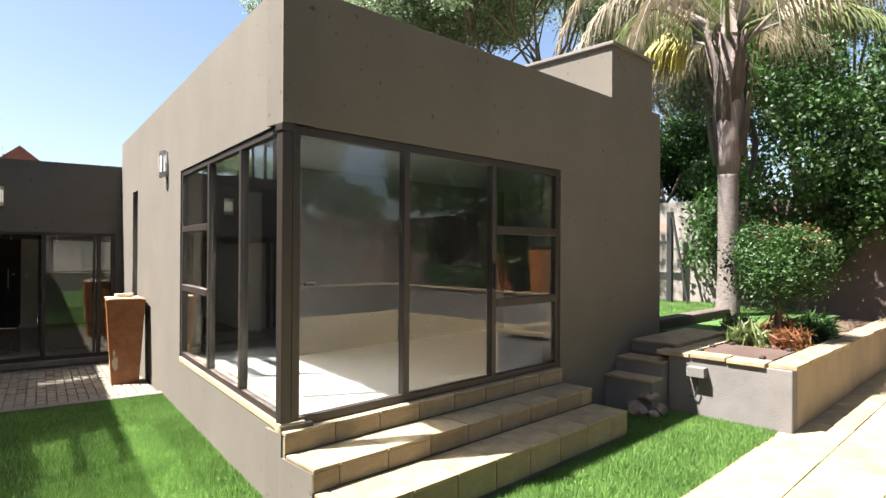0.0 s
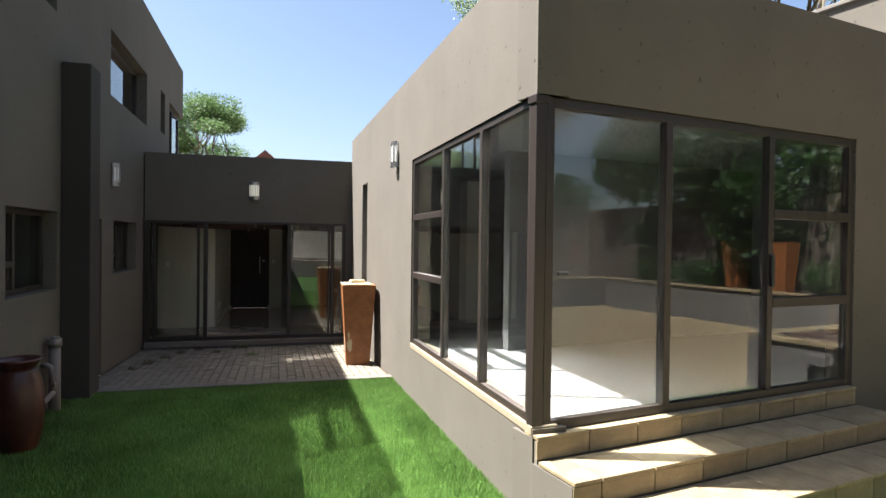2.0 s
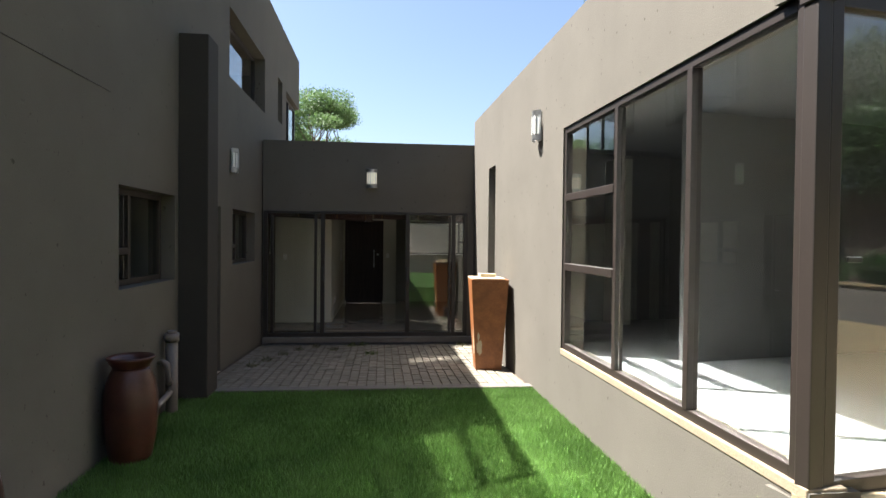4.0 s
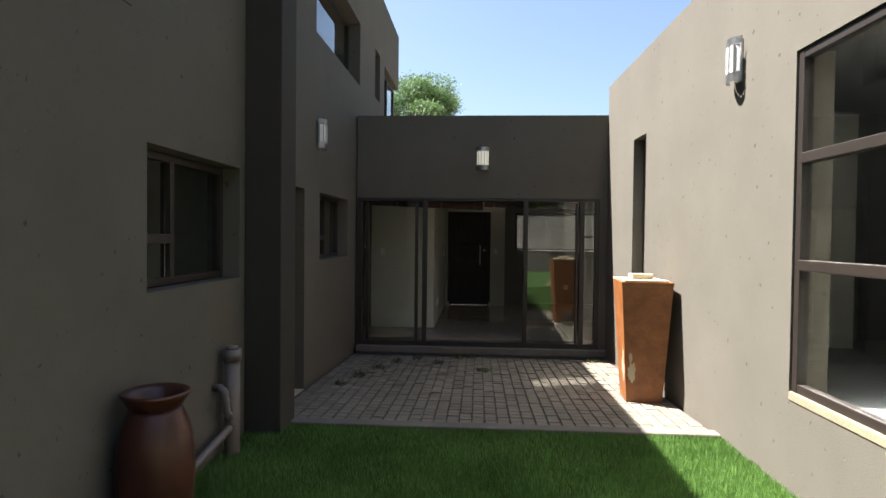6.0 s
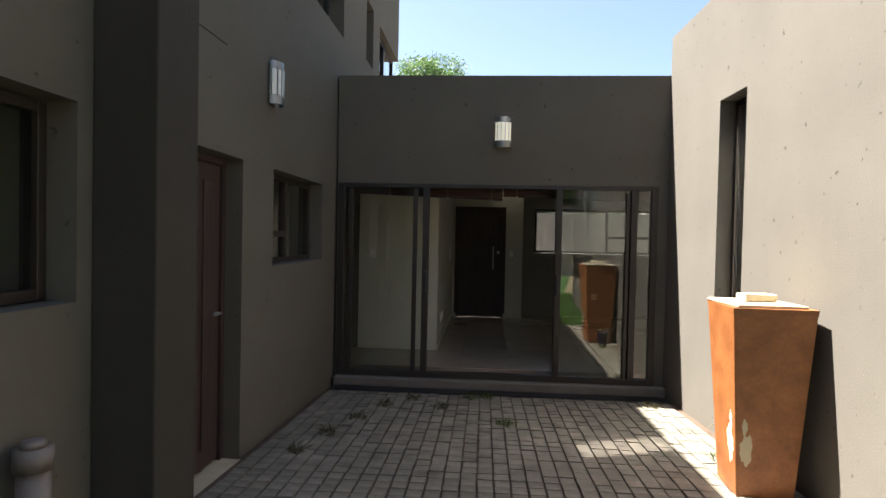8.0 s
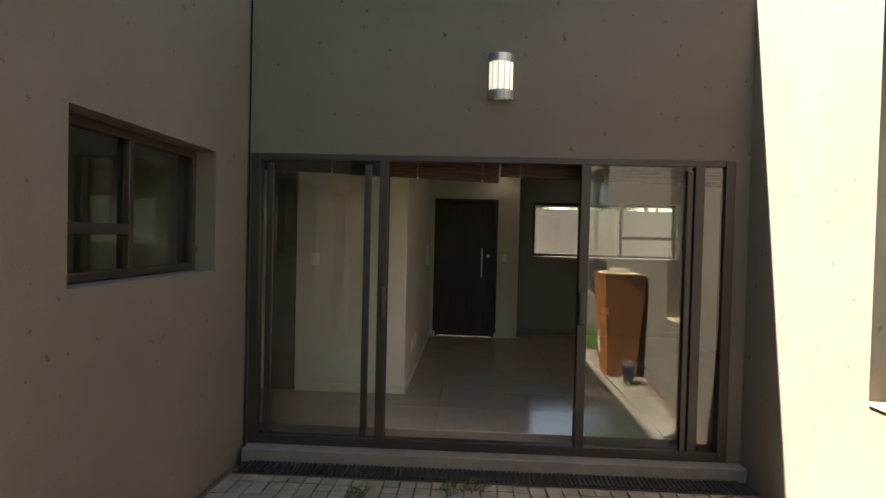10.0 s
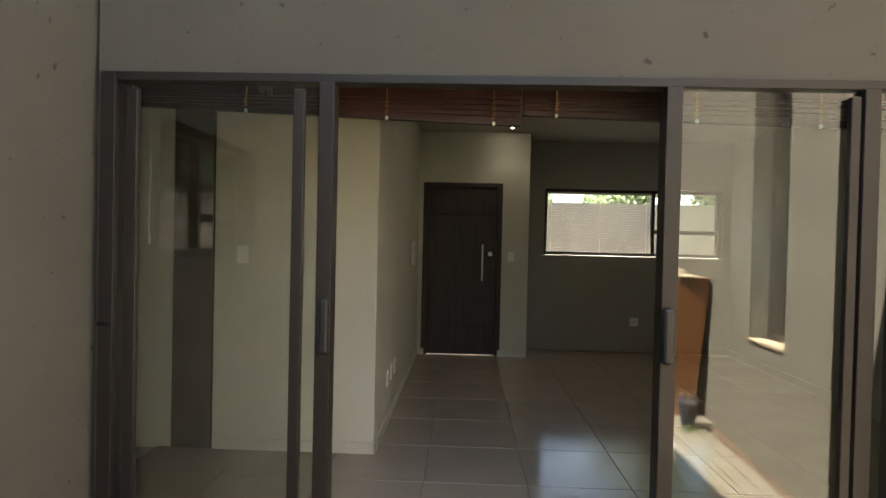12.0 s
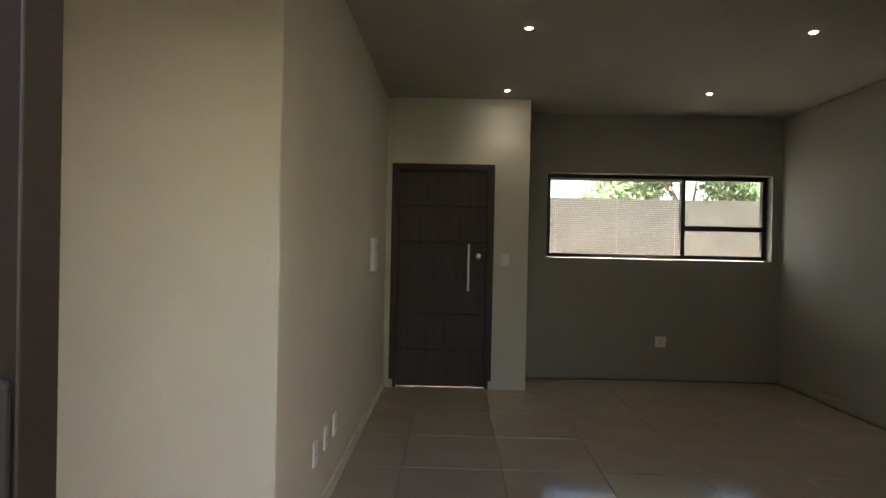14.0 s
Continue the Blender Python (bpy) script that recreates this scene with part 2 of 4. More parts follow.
def pierced(length, z0, z1, thick, holes):
    """A wall along local x from 0 to length, from y=0 (outer) to y=thick, with holes (x0, x1, z0, z1) right through it."""
    bm = bmesh.new()
    xs = sorted({0.0, length, *[h[0] for h in holes], *[h[1] for h in holes]})
    zs = sorted({z0, z1, *[h[2] for h in holes], *[h[3] for h in holes]})

    def solid(i, k):
        if not (0 <= i < len(xs) - 1 and 0 <= k < len(zs) - 1):
            return False
        cx, cz = (xs[i] + xs[i + 1]) / 2, (zs[k] + zs[k + 1]) / 2
        return not any(h[0] < cx < h[1] and h[2] < cz < h[3] for h in holes)

    def quad(*p):
        bm.faces.new([bm.verts.new(q) for q in p])

    for i in range(len(xs) - 1):
        for k in range(len(zs) - 1):
            if not solid(i, k):
                continue
            a, b, c, d = xs[i], xs[i + 1], zs[k], zs[k + 1]
            quad((a, 0, c), (b, 0, c), (b, 0, d), (a, 0, d))
            quad((a, thick, c), (b, thick, c), (b, thick, d), (a, thick, d))
            if not solid(i - 1, k):
                quad((a, 0, c), (a, thick, c), (a, thick, d), (a, 0, d))
            if not solid(i + 1, k):
                quad((b, 0, c), (b, thick, c), (b, thick, d), (b, 0, d))
            if not solid(i, k - 1):
                quad((a, 0, c), (b, 0, c), (b, thick, c), (a, thick, c))
            if not solid(i, k + 1):
                quad((a, 0, d), (b, 0, d), (b, thick, d), (a, thick, d))
    bmesh.ops.remove_doubles(bm, verts=bm.verts, dist=0.0005)
    return bm


def along(p, q, z=0.0):
    """Local frame with x from p to q on the plan, y to its left, z up."""
    d = Vector((q[0] - p[0], q[1] - p[1]))
    return pose(p[0], p[1], z, 0, 0, math.degrees(math.atan2(d.y, d.x)))


def structure(name, bm, mat, label, m=None, smooth=False):
    return tagged(part(name, bm, mat, None, label, smooth, m), kind="structure")


def framed(name, m, x0, x1, z0, z1, depth, uprights=(), rails=(), bar=0.055, thick=0.07, label="", mat=None, pane_mat=None, kind="structure", head=None):
    """A glazed frame in local x, z at y=depth. uprights: x of the bars; rails: (bay, z) of cross bars. Each bar and pane is a part."""
    mat, pane_mat = mat or BRONZE, pane_mat or GLASS
    head = head or bar
    w = tagged(thing(name, m), label, kind=kind)
    y0, y1 = depth, depth + thick
    for a, b, c, d in ((x0, x0 + bar, z0, z1), (x1 - bar, x1, z0, z1)):
        part("frame_upright", box(a, b, y0, y1, c, d, 0.004), mat, w)
    for c, d in ((z0, z0 + bar), (z1 - head, z1)):
        part("frame_rail", box(x0 + bar, x1 - bar, y0 + 0.002, y1 - 0.002, c, d, 0.004), mat, w)
    cuts = [x0 + bar] + [u for u in uprights] + [x1 - bar]
    for u in uprights:
        part("mullion", box(u - bar / 2, u + bar / 2, y0 - 0.006, y1 - 0.004, z0 + bar, z1 - head, 0.004), mat, w)
    for i in range(len(cuts) - 1):
        a = cuts[i] + (bar / 2 if i else 0)
        b = cuts[i + 1] - (bar / 2 if i < len(cuts) - 2 else 0)
        zz = [z0 + bar] + sorted(z for bay, z in rails if bay == i) + [z1 - head]
        for z in zz[1:-1]:
            part("transom", box(a, b, y0 - 0.012, y1 - 0.006, z - bar * 0.6, z + bar * 0.6, 0.005), mat, w)
        for k in range(len(zz) - 1):
            c = zz[k] + (bar * 0.6 if k else 0)
            d = zz[k + 1] - (bar * 0.6 if k < len(zz) - 2 else 0)
            ob = part("pane", box(a, b, y0 + 0.03, y0 + 0.036, c, d), pane_mat, w)
            ob.visible_shadow = False
    return w


# ---- plan ----
C0 = (1.665, 4.02)                       # corner of the garden room
NW = (1.475, 12.095)                     # its wall meets the link
SE = (7.353, 4.985)                      # its far front corner
FRONT = along(C0, SE)                    # x along the glazed front, y into the room
LEFT = along(NW, C0)                     # x along the courtyard wall towards the corner, y into the room
LLEN = math.dist(NW, C0)
FLEN = math.dist(C0, SE)
HX = -2.22                               # courtyard face of the two-storey house
LY = 12.09                               # courtyard face of the link
FLOOR = 0.03                             # link floor


def ly(y):
    """Distance along the courtyard wall of the garden room, from its plan y."""
    return (NW[1] - y) / (NW[1] - C0[1]) * LLEN


# ---- ground ----
structure("ground", box(-250, 250, -250, 250, -0.6, -0.35), SOIL, "bare brown soil ground reaching far out")
structure("lawn_bed", box(-2.3, 7.2, -9.0, 8.22, -0.3, -0.012), LAWN, "soil bed under the green lawn")
structure("soil_behind_house", box(-2.3, 1.9, 8.22, 12.5, -0.34, -0.2), SOIL, "earth under the brick paving")

# ---- garden room ----
TOP = 3.77
lw = [(ly(7.262), LLEN, 0.617, 2.765), (ly(10.80), ly(10.30), 0.75, 2.79)]
structure("wall_garden_room_courtyard", pierced(LLEN, -0.3, TOP, 0.24, lw), PAINT, "taupe rendered wall of the garden room, chipped in places", LEFT)
structure("wall_garden_room_front", pierced(FLEN - 0.0, -0.3, TOP, 0.24, [(0.0, 3.385, 0.56, 2.765)]), PAINT, "taupe rendered front wall above the corner glazing",
          FRONT @ pose(0.004, 0.002, 0))
BACK = 5.2


def inset(u, v):
    p = FRONT @ Vector((u, v, 0))
    return p.x, p.y


def prism(points, z0, z1):
    bm = bmesh.new()
    low = [bm.verts.new((x, y, z0)) for x, y in points]
    top = [bm.verts.new((x, y, z1)) for x, y in points]
    bm.faces.new(low)
    bm.faces.new(top)
    for k in range(len(points)):
        j = (k + 1) % len(points)
        bm.faces.new((low[k], low[j], top[j], top[k]))
    return bm


ROOM = [inset(0.25, 0.10), inset(FLEN - 0.3, 0.10), inset(FLEN - 0.3, BACK), (1.82, 10.1)]
structure("wall_garden_room_east", box(FLEN - 0.24, FLEN, 0.242, BACK, -0.3, TOP), PAINT, "taupe rendered end wall of the garden room", FRONT)
structure("wall_garden_room_north", box(1.2, FLEN - 0.242, BACK, BACK + 0.24, -0.3, TOP - 0.02), PAINT, "rear wall closing the garden room", FRONT)
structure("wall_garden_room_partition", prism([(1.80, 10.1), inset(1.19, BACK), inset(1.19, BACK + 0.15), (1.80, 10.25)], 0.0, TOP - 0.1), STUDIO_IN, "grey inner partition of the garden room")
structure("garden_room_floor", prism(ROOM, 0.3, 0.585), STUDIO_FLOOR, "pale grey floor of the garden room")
structure("ceiling_garden_room", prism(ROOM, 2.86, 3.05), STUDIO_IN, "ceiling of the garden room, darkened to read dim")
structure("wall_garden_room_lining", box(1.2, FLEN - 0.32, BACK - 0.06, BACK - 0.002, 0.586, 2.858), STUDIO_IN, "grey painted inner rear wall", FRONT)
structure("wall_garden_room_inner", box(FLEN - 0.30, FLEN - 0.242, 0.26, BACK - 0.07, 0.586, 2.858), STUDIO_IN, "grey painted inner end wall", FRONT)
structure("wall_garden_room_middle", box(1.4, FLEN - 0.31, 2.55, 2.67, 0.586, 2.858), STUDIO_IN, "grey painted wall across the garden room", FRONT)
structure("window_sill_courtyard", box(ly(7.262) + 0.004, LLEN - 0.012, -0.006, 0.19, 0.577, 0.632, 0.006), SANDREND, "plastered pale sill under the glazing", LEFT)

framed("window_courtyard_glazing", LEFT, ly(7.255), LLEN - 0.09, 0.633, 2.76, 0.012, (ly(6.06), ly(5.03)), ((0, 1.43), (0, 2.09)),
       label="bronze aluminium window wall with three bays")
framed("window_slit", LEFT, ly(10.795), ly(10.305), 0.755, 2.785, 0.13, label="tall narrow bronze window")
structure("window_sill_slit", box(ly(10.80) + 0.004, ly(10.30) - 0.004, -0.012, 0.128, 0.752, 0.772, 0.004), SANDREND, "pale sill of the narrow window", LEFT)
front_win = framed("window_front_sliding_door", FRONT, 0.09, 3.382, 0.586, 2.76, 0.018, (1.165, 2.285), ((2, 1.35), (2, 2.07)), bar=0.065,
                   label="bronze aluminium sliding glass door with side lights")
part("door_handle", box(2.265, 2.305, -0.022, 0.011, 1.48, 1.74, 0.012), BLACK, front_win, "black moulded pull handle")
part("latch", box(0.185, 0.27, 0.003, 0.017, 1.60, 1.625, 0.006), BLACK, front_win)
post = tagged(thing("corner_post", FRONT), "dark bronze corner post of the glazing", kind="structure")
part("post_shaft", box(0.006, 0.087, 0.012, 0.087, 0.586, 2.762, 0.006), BRONZE, post)
part("post_cap", box(-0.004, 0.1, 0.001, 0.1, 2.71, 2.763, 0.004), BRONZE, post)

# sunlight that the courtyard panes throw back onto lawn and paving
wall_run = Vector((C0[0] - NW[0], C0[1] - NW[1], 0)).normalized()
wall_out = Vector((wall_run.y, -wall_run.x, 0))
thrown = -SUN + 2 * SUN.dot(wall_out) * wall_out


def pane_glint(x_mid, z_top, depth, length, width, strength):
    ax = (wall_run - wall_run.dot(thrown) * thrown).normalized()
    ay = (-thrown).cross(ax)
    if ay.z > 0:
        ax, ay = -ax, -ay
    lamp = new("pane_glint", bpy.data.lights.new("pane_glint", "AREA"))
    lamp.data.shape, lamp.data.size, lamp.data.size_y = "RECTANGLE", length, width
    lamp.data.energy, lamp.data.spread, lamp.data.color = strength * length * width, radians(0.4), (1.0, 0.972, 0.93)
    mid = LEFT @ Vector((x_mid, depth, z_top)) + ay * width / 2
    lamp.matrix_world = Matrix((ax, ay, -thrown)).transposed().to_4x4()
    lamp.matrix_world.translation = mid


for y_mid, run in ((6.75, 1.25), (5.67, 1.05), (4.68, 1.0)):
    pane_glint(ly(y_mid), 2.74, 0.056, run, 1.1, 2.3)
pane_glint(ly(10.60), 2.77, 0.175, 0.7, 1.05, 1.2)

# chimney stack on the roof
stack = tagged(thing("chimney_stack", FRONT), "taupe rendered roof box with a thin stone cap", "chimney")
part("shaft", box(4.52, 5.58, 0.03, 1.75, TOP - 0.3, 4.44), PAINT, stack)
part("cap", box(4.48, 5.62, -0.01, 1.79, 4.44, 4.485, 0.008), CONCRETE, stack, "weathered concrete cap")

# steps at the front
STEP = [(0.0, 0.03, 0.577), (0.0, 0.40, 0.432), (0.0, 0.78, 0.275)]


def tile_piece(lx, lyy, lz, mat):
    return mesh_of("tile", box(-lx / 2, lx / 2, -lyy / 2, lyy / 2, -lz / 2, lz / 2, 0.006), mat)


steps = tagged(thing("front_steps", FRONT), "three broad sandstone tiled steps up to the glass door", "steps")
part("core", box(0.012, 3.35, -0.80, -0.012, -0.25, 0.24), GROUT, steps)
part("core", box(0.012, 3.35, -0.40, -0.012, 0.235, 0.40), GROUT, steps)
part("core", box(0.012, 3.35, -0.035, 0.10, 0.40, 0.55), GROUT, steps)
part("side_wall", box(0.0, 0.014, -0.81, 0.002, -0.25, 0.24), PAINT, steps)
part("side_wall", box(0.0, 0.014, -0.41, 0.002, 0.24, 0.402), PAINT, steps)
TL = 3.36 / 8
shared = {}


def lay(name, parent, centre, size, mat, lift=0.0):
    key = (name, mat.name, tuple(round(v, 3) for v in size))
    if key not in shared:
        shared[key] = mesh_of(name, box(-size[0] / 2, size[0] / 2, -size[1] / 2, size[1] / 2, -size[2] / 2, size[2] / 2, min(size) * 0.16), mat)
    ob = new(name, shared[key])
    ob.parent = parent
    ob.location = (centre[0], centre[1], centre[2] + lift)
    return ob


rnd = random.Random(4)
for row, (y_front, y_back, ztop, zlow) in enumerate(((-0.06, 0.10, 0.586, 0.432), (-0.43, -0.06, 0.432, 0.275), (-0.83, -0.43, 0.275, 0.04))):
    shift = (0, 0.5, 0.25)[row] * TL
    cuts = [0.0] + [shift + TL * k for k in range(9) if 0.05 < shift + TL * k < 3.3] + [3.36]
    for a, b in zip(cuts, cuts[1:]):
        lift = rnd.uniform(-0.002, 0.002)
        lay("tile", steps, ((a + b) / 2, (y_front + y_back) / 2, ztop - 0.0125), (b - a - 0.008, y_back - y_front - 0.006, 0.025), SANDSTONE, lift)
        lay("riser_tile", steps, ((a + b) / 2, y_front + 0.02, (ztop - 0.028 + zlow) / 2), (b - a - 0.008, 0.018, ztop - 0.03 - zlow), SANDSTONE)

# ---- two-storey house ----
HY0, HY1, HTOP = -7.0, 16.5, 6.0
HOUSE = along((HX, HY0), (HX, HY1))      # local x runs north; the courtyard lies to its right, so depth is along +y
hole = lambda a, b, c, d: (a - HY0, b - HY0, c, d)
hh = [hole(6.60, 7.86, 1.25, 2.09), hole(8.66, 9.535, -0.06, 2.07), hole(10.13, 11.55, 1.29, 2.075), hole(9.93, 12.33, 3.86, 4.80),
      hole(13.6, 14.1, 4.0, 4.85), hole(14.6, HY1, 3.55, 4.82), hole(6.3, 7.82, 4.24, 5.1), hole(12.34, 13.33, FLOOR - 0.01, 2.745)]
structure("wall_house_courtyard", pierced(HY1 - HY0, -0.3, HTOP, 0.26, hh), PAINT, "two-storey taupe rendered house wall with deep windows", HOUSE)
structure("wall_house_north", box(HY1 - HY0 - 0.26, HY1 - HY0 - 0.004, 0.262, 6, -0.3, 3.55), PAINT, "north wall of the house", HOUSE)
structure("wall_house_north_upper", box(HY1 - HY0 - 0.26, HY1 - HY0 - 0.004, 0.262, 6, 4.82, HTOP), PAINT, "upper north wall of the house", HOUSE)
structure("wall_house_south", box(0.002, 0.26, 0.262, 6, -0.3, HTOP), PAINT, "south wall of the house", HOUSE)
structure("wall_house_west", box(0, HY1 - HY0, 6.002, 6.26, -0.3, HTOP), PAINT, "far wall of the house", HOUSE)
structure("house_roof", box(0.1, HY1 - HY0 - 0.1, 0.264, 6, 5.55, 5.7), CONCRETE, "flat roof of the house", HOUSE)
structure("house_upper_floor", box(0.1, HY1 - HY0 - 0.264, 0.264, 6, 2.75, 3.0), STUDIO_IN, "floor slab of the house", HOUSE)
structure("house_lower_floor", box(0.1, HY1 - HY0 - 0.264, 0.264, 6, -0.25, 0.02), STUDIO_FLOOR, "ground floor of the house", HOUSE)
for k, yy in enumerate((8.1, 13.34, 4.0)):
    structure("wall_house_partition", box(yy - HY0, yy - HY0 + 0.15, 0.264, 6, 0.02, 2.75), INNER, "inner partition of the house", HOUSE)
structure("wall_house_spine", box(0.3, HY1 - HY0 - 0.3, 3.2, 3.3, 0.03, 2.745), INNER, "inner long wall of the house", HOUSE)
for a, b2 in ((4.0, 6.45), (8.32, 9.25)):
    structure("trim_plaster_joint", box(a - HY0, b2 - HY0, -0.0045, 0.004, 2.778, 2.783), PAINT_DARKENED, "fine dark plaster joint at floor-slab level", HOUSE)
structure("pilaster", box(7.95 - HY0, 8.31 - HY0, -0.295, -0.002, -0.3, 3.75, 0.008), PAINT_DARKENED, "tall taupe buttress against the house wall, its shade in the colour", HOUSE)
wl = lambda v: v - HY0
framed("window_house_ground", HOUSE, wl(6.605), wl(7.855), 1.255, 2.085, 0.13, (wl(7.10),), ((0, 1.55),), bar=0.05, label="bronze window with a small top-hung sash")
framed("window_house_small", HOUSE, wl(10.135), wl(11.545), 1.295, 2.07, 0.13, (wl(10.8),), ((0, 1.55),), bar=0.045, label="small bronze window")
framed("window_house_upper", HOUSE, wl(9.935), wl(12.325), 3.865, 4.795, 0.17, (wl(10.5),), ((0, 4.15),), bar=0.05, label="wide upper bronze window")
framed("window_house_slit", HOUSE, wl(13.605), wl(14.095), 4.005, 4.845, 0.17, bar=0.05, label="narrow upper window")
framed("window_house_corner", HOUSE, wl(14.605), wl(16.49), 3.555, 4.815, 0.10, (wl(15.5),), (), bar=0.05, label="upper corner window")
framed("window_house_high", HOUSE, wl(6.305), wl(7.815), 4.245, 5.095, 0.13, (wl(7.0),), (), bar=0.05, label="upper bronze window")
door = tagged(thing("door_side", HOUSE), "dark wooden side door set deep in the wall", kind="structure")
part("door_frame", box(wl(8.662), wl(8.71), 0.12, 0.20, -0.05, 2.065, 0.004), DOORWOOD, door)
part("door_frame", box(wl(9.485), wl(9.532), 0.12, 0.20, -0.05, 2.065, 0.004), DOORWOOD, door)
part("door_frame", box(wl(8.712), wl(9.483), 0.12, 0.20, 2.02, 2.066, 0.004), DOORWOOD, door)
part("leaf", box(wl(8.715), wl(9.48), 0.14, 0.18, -0.03, 2.017, 0.004), DOORWOOD, door)
for k in range(3):
    a = wl(8.80) + k * 0.215
    part("door_panel", box(a, a + 0.17, 0.128, 0.139, 0.1, 1.9, 0.004), DOORWOOD, door)
part("handle", tube([(wl(9.40), 0.138, 1.0), (wl(9.40), 0.09, 1.0), (wl(9.30), 0.088, 1.0)], 0.01), STEEL, door, "brushed steel lever handle")
structure("door_side_threshold", box(wl(8.664), wl(9.53), -0.02, 0.24, -0.12, -0.052, 0.005), CREAM_STONE, "pale threshold of the side door", HOUSE)

# ---- link building ----
LINK = along((-2.2, LY), (NW[0], LY))
LW = NW[0] + 2.2
lk = lambda v: v + 2.2
structure("wall_link_front", pierced(LW, -0.3, 3.36, 0.24, [(0.015, lk(1.37), -0.05, 2.147)]), PAINT, "taupe rendered link wall over the sliding doors", LINK)
SLAB = tagged(part("door_sill", box(lk(-2.18), lk(1.47), -0.13, 0.0, -0.3, -0.045, 0.008), CONCRETE, None, "concrete sill under the sliding doors", m=LINK), kind="structure")
structure("link_floor_base", box(-2.25, 3.1, LY + 0.24, 17.4, -0.3, FLOOR - 0.014), TILEJOINT, "brown joint bed under the floor tiles")
structure("link_threshold", box(lk(-2.18), lk(1.368), 0.002, 0.238, -0.3, -0.046), CONCRETE, "threshold under the sliding doors", LINK)
CZ = 2.755
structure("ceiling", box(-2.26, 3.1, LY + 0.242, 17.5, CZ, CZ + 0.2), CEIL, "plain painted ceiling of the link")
structure("roof", box(-2.2, 1.4, LY + 0.26, 17.4, CZ + 0.21, 3.05), CONCRETE, "flat link roof behind the parapet")
structure("wall_link_parapet", box(-2.2, 1.42, 17.45, 17.6, 3.05, 3.3), PAINT, "rear parapet of the link roof")
structure("wall_pier", box(-2.21, -1.136, 13.334, 16.69, -0.2, CZ - 0.002, 0.006), INNER, "cream plastered inner wall with a sharp corner")
structure("wall_door", pierced(1.42, -0.2, CZ - 0.003, 0.22, [(0.14, 1.09, 0.0, 2.13)]), INNER,
          "cream wall around the front door", along((-1.22, 16.69), (0.2, 16.69)))
structure("wall_nook_return", box(0.14, 0.20, 16.915, 17.3, -0.2, CZ - 0.004), INNER, "short return wall")
structure("wall_window_nook", pierced(3.0, -0.2, CZ - 0.003, 0.24, [(0.467 - 0.201, 2.775 - 0.201, 1.27, 2.15)]), INNER_GREY, "grey-cream wall with a long low window",
          along((0.201, 17.28), (3.2, 17.28)))
structure("wall_link_east", box(2.87, 3.1, LY - 3, 17.28, -0.2, CZ - 0.004), INNER_GREY, "grey end wall of the room")
structure("wall_link_south", box(1.73, 2.87, LY + 0.0, LY + 0.24, -0.2, CZ - 0.004), INNER, "inner south wall of the room")
for a, b, c, d in ((-1.136, -1.122, 13.32, 16.68), (-2.20, -1.122, 13.32, 13.334), (0.201, 2.868, 17.266, 17.28), (-0.15, 0.20, 16.676, 16.69), (-1.122, -1.05, 16.676, 16.69),
                   (2.856, 2.87, LY + 0.26, 17.26)):
    structure("baseboard", box(a, b, c, d, FLOOR, FLOOR + 0.075, 0.003), INNER_GREY if b > 2 else INNER, "low cream baseboard")

sd = framed("door_link_sliding", LINK, 0.018, lk(1.367), -0.043, 2.143, -0.02, (lk(-1.18), lk(0.30), lk(1.115)), (), bar=0.068, thick=0.09, head=0.04, pane_mat=COATED,
            label="bronze sliding glass doors, the middle open")
for ob in [o for o in sd.children if o.name.startswith("pane")]:
    if abs(sum(v.co.x for v in ob.data.vertices) / len(ob.data.vertices) - lk(-0.49)) < 0.25:
        bpy.data.objects.remove(ob)
for x in (-2.035, -1.30):
    part("sash_stile", box(lk(x) - 0.025, lk(x) + 0.025, -0.028, 0.004, 0.03, 2.07, 0.004), BRONZE, sd)
part("sash_stile", box(lk(1.045) - 0.02, lk(1.045) + 0.02, -0.028, 0.004, 0.03, 2.07, 0.004), BRONZE, sd)
for x in (0.29, -1.17):
    part("pull_handle", box(lk(x) - 0.022, lk(x) + 0.022, -0.06, -0.027, 0.93, 1.17, 0.014), BLACK, sd, "black moulded pull handle")
part("latch", box(lk(-2.19), lk(-2.12), -0.02, 0.004, 1.02, 1.04, 0.005), BLACK, sd)

framed("window_nook", along((0.201, 17.28), (3.2, 17.28)), 0.467 - 0.198, 2.775 - 0.204, 1.273, 2.147, 0.10, (1.90 - 0.2,), ((1, 1.60),), bar=0.045,
       label="long low dark-framed window with a side sash")

fd = tagged(thing("door_front", pose(-1.02, 16.69, 0)), "dark-stained flush wooden front door, closed", kind="structure")
part("door_frame", box(-0.066, 0.0, -0.005, 0.09, FLOOR, 2.136, 0.004), DOORWOOD, fd)
part("door_frame", box(0.835, 0.898, -0.005, 0.09, FLOOR, 2.136, 0.004), DOORWOOD, fd)
part("door_frame", box(0.0, 0.835, -0.005, 0.09, 2.085, 2.136, 0.004), DOORWOOD, fd)
part("leaf", box(0.0005, 0.8345, 0.02, 0.065, FLOOR + 0.012, 2.0845), DOORWOOD, fd)
for k in range(6):
    part("plank", box(0.01, 0.826, 0.012, 0.0195, 0.06 + k * 0.337, 0.39 + k * 0.337, 0.003), DOORWOOD, fd)
part("bar_handle", tube([(0.665, 0.012, 1.36), (0.665, -0.045, 1.36), (0.665, -0.045, 1.39), (0.665, -0.045, 0.95), (0.665, -0.045, 0.98), (0.665, 0.012, 0.98)], 0.011), STEEL, fd, "chrome bar handle")
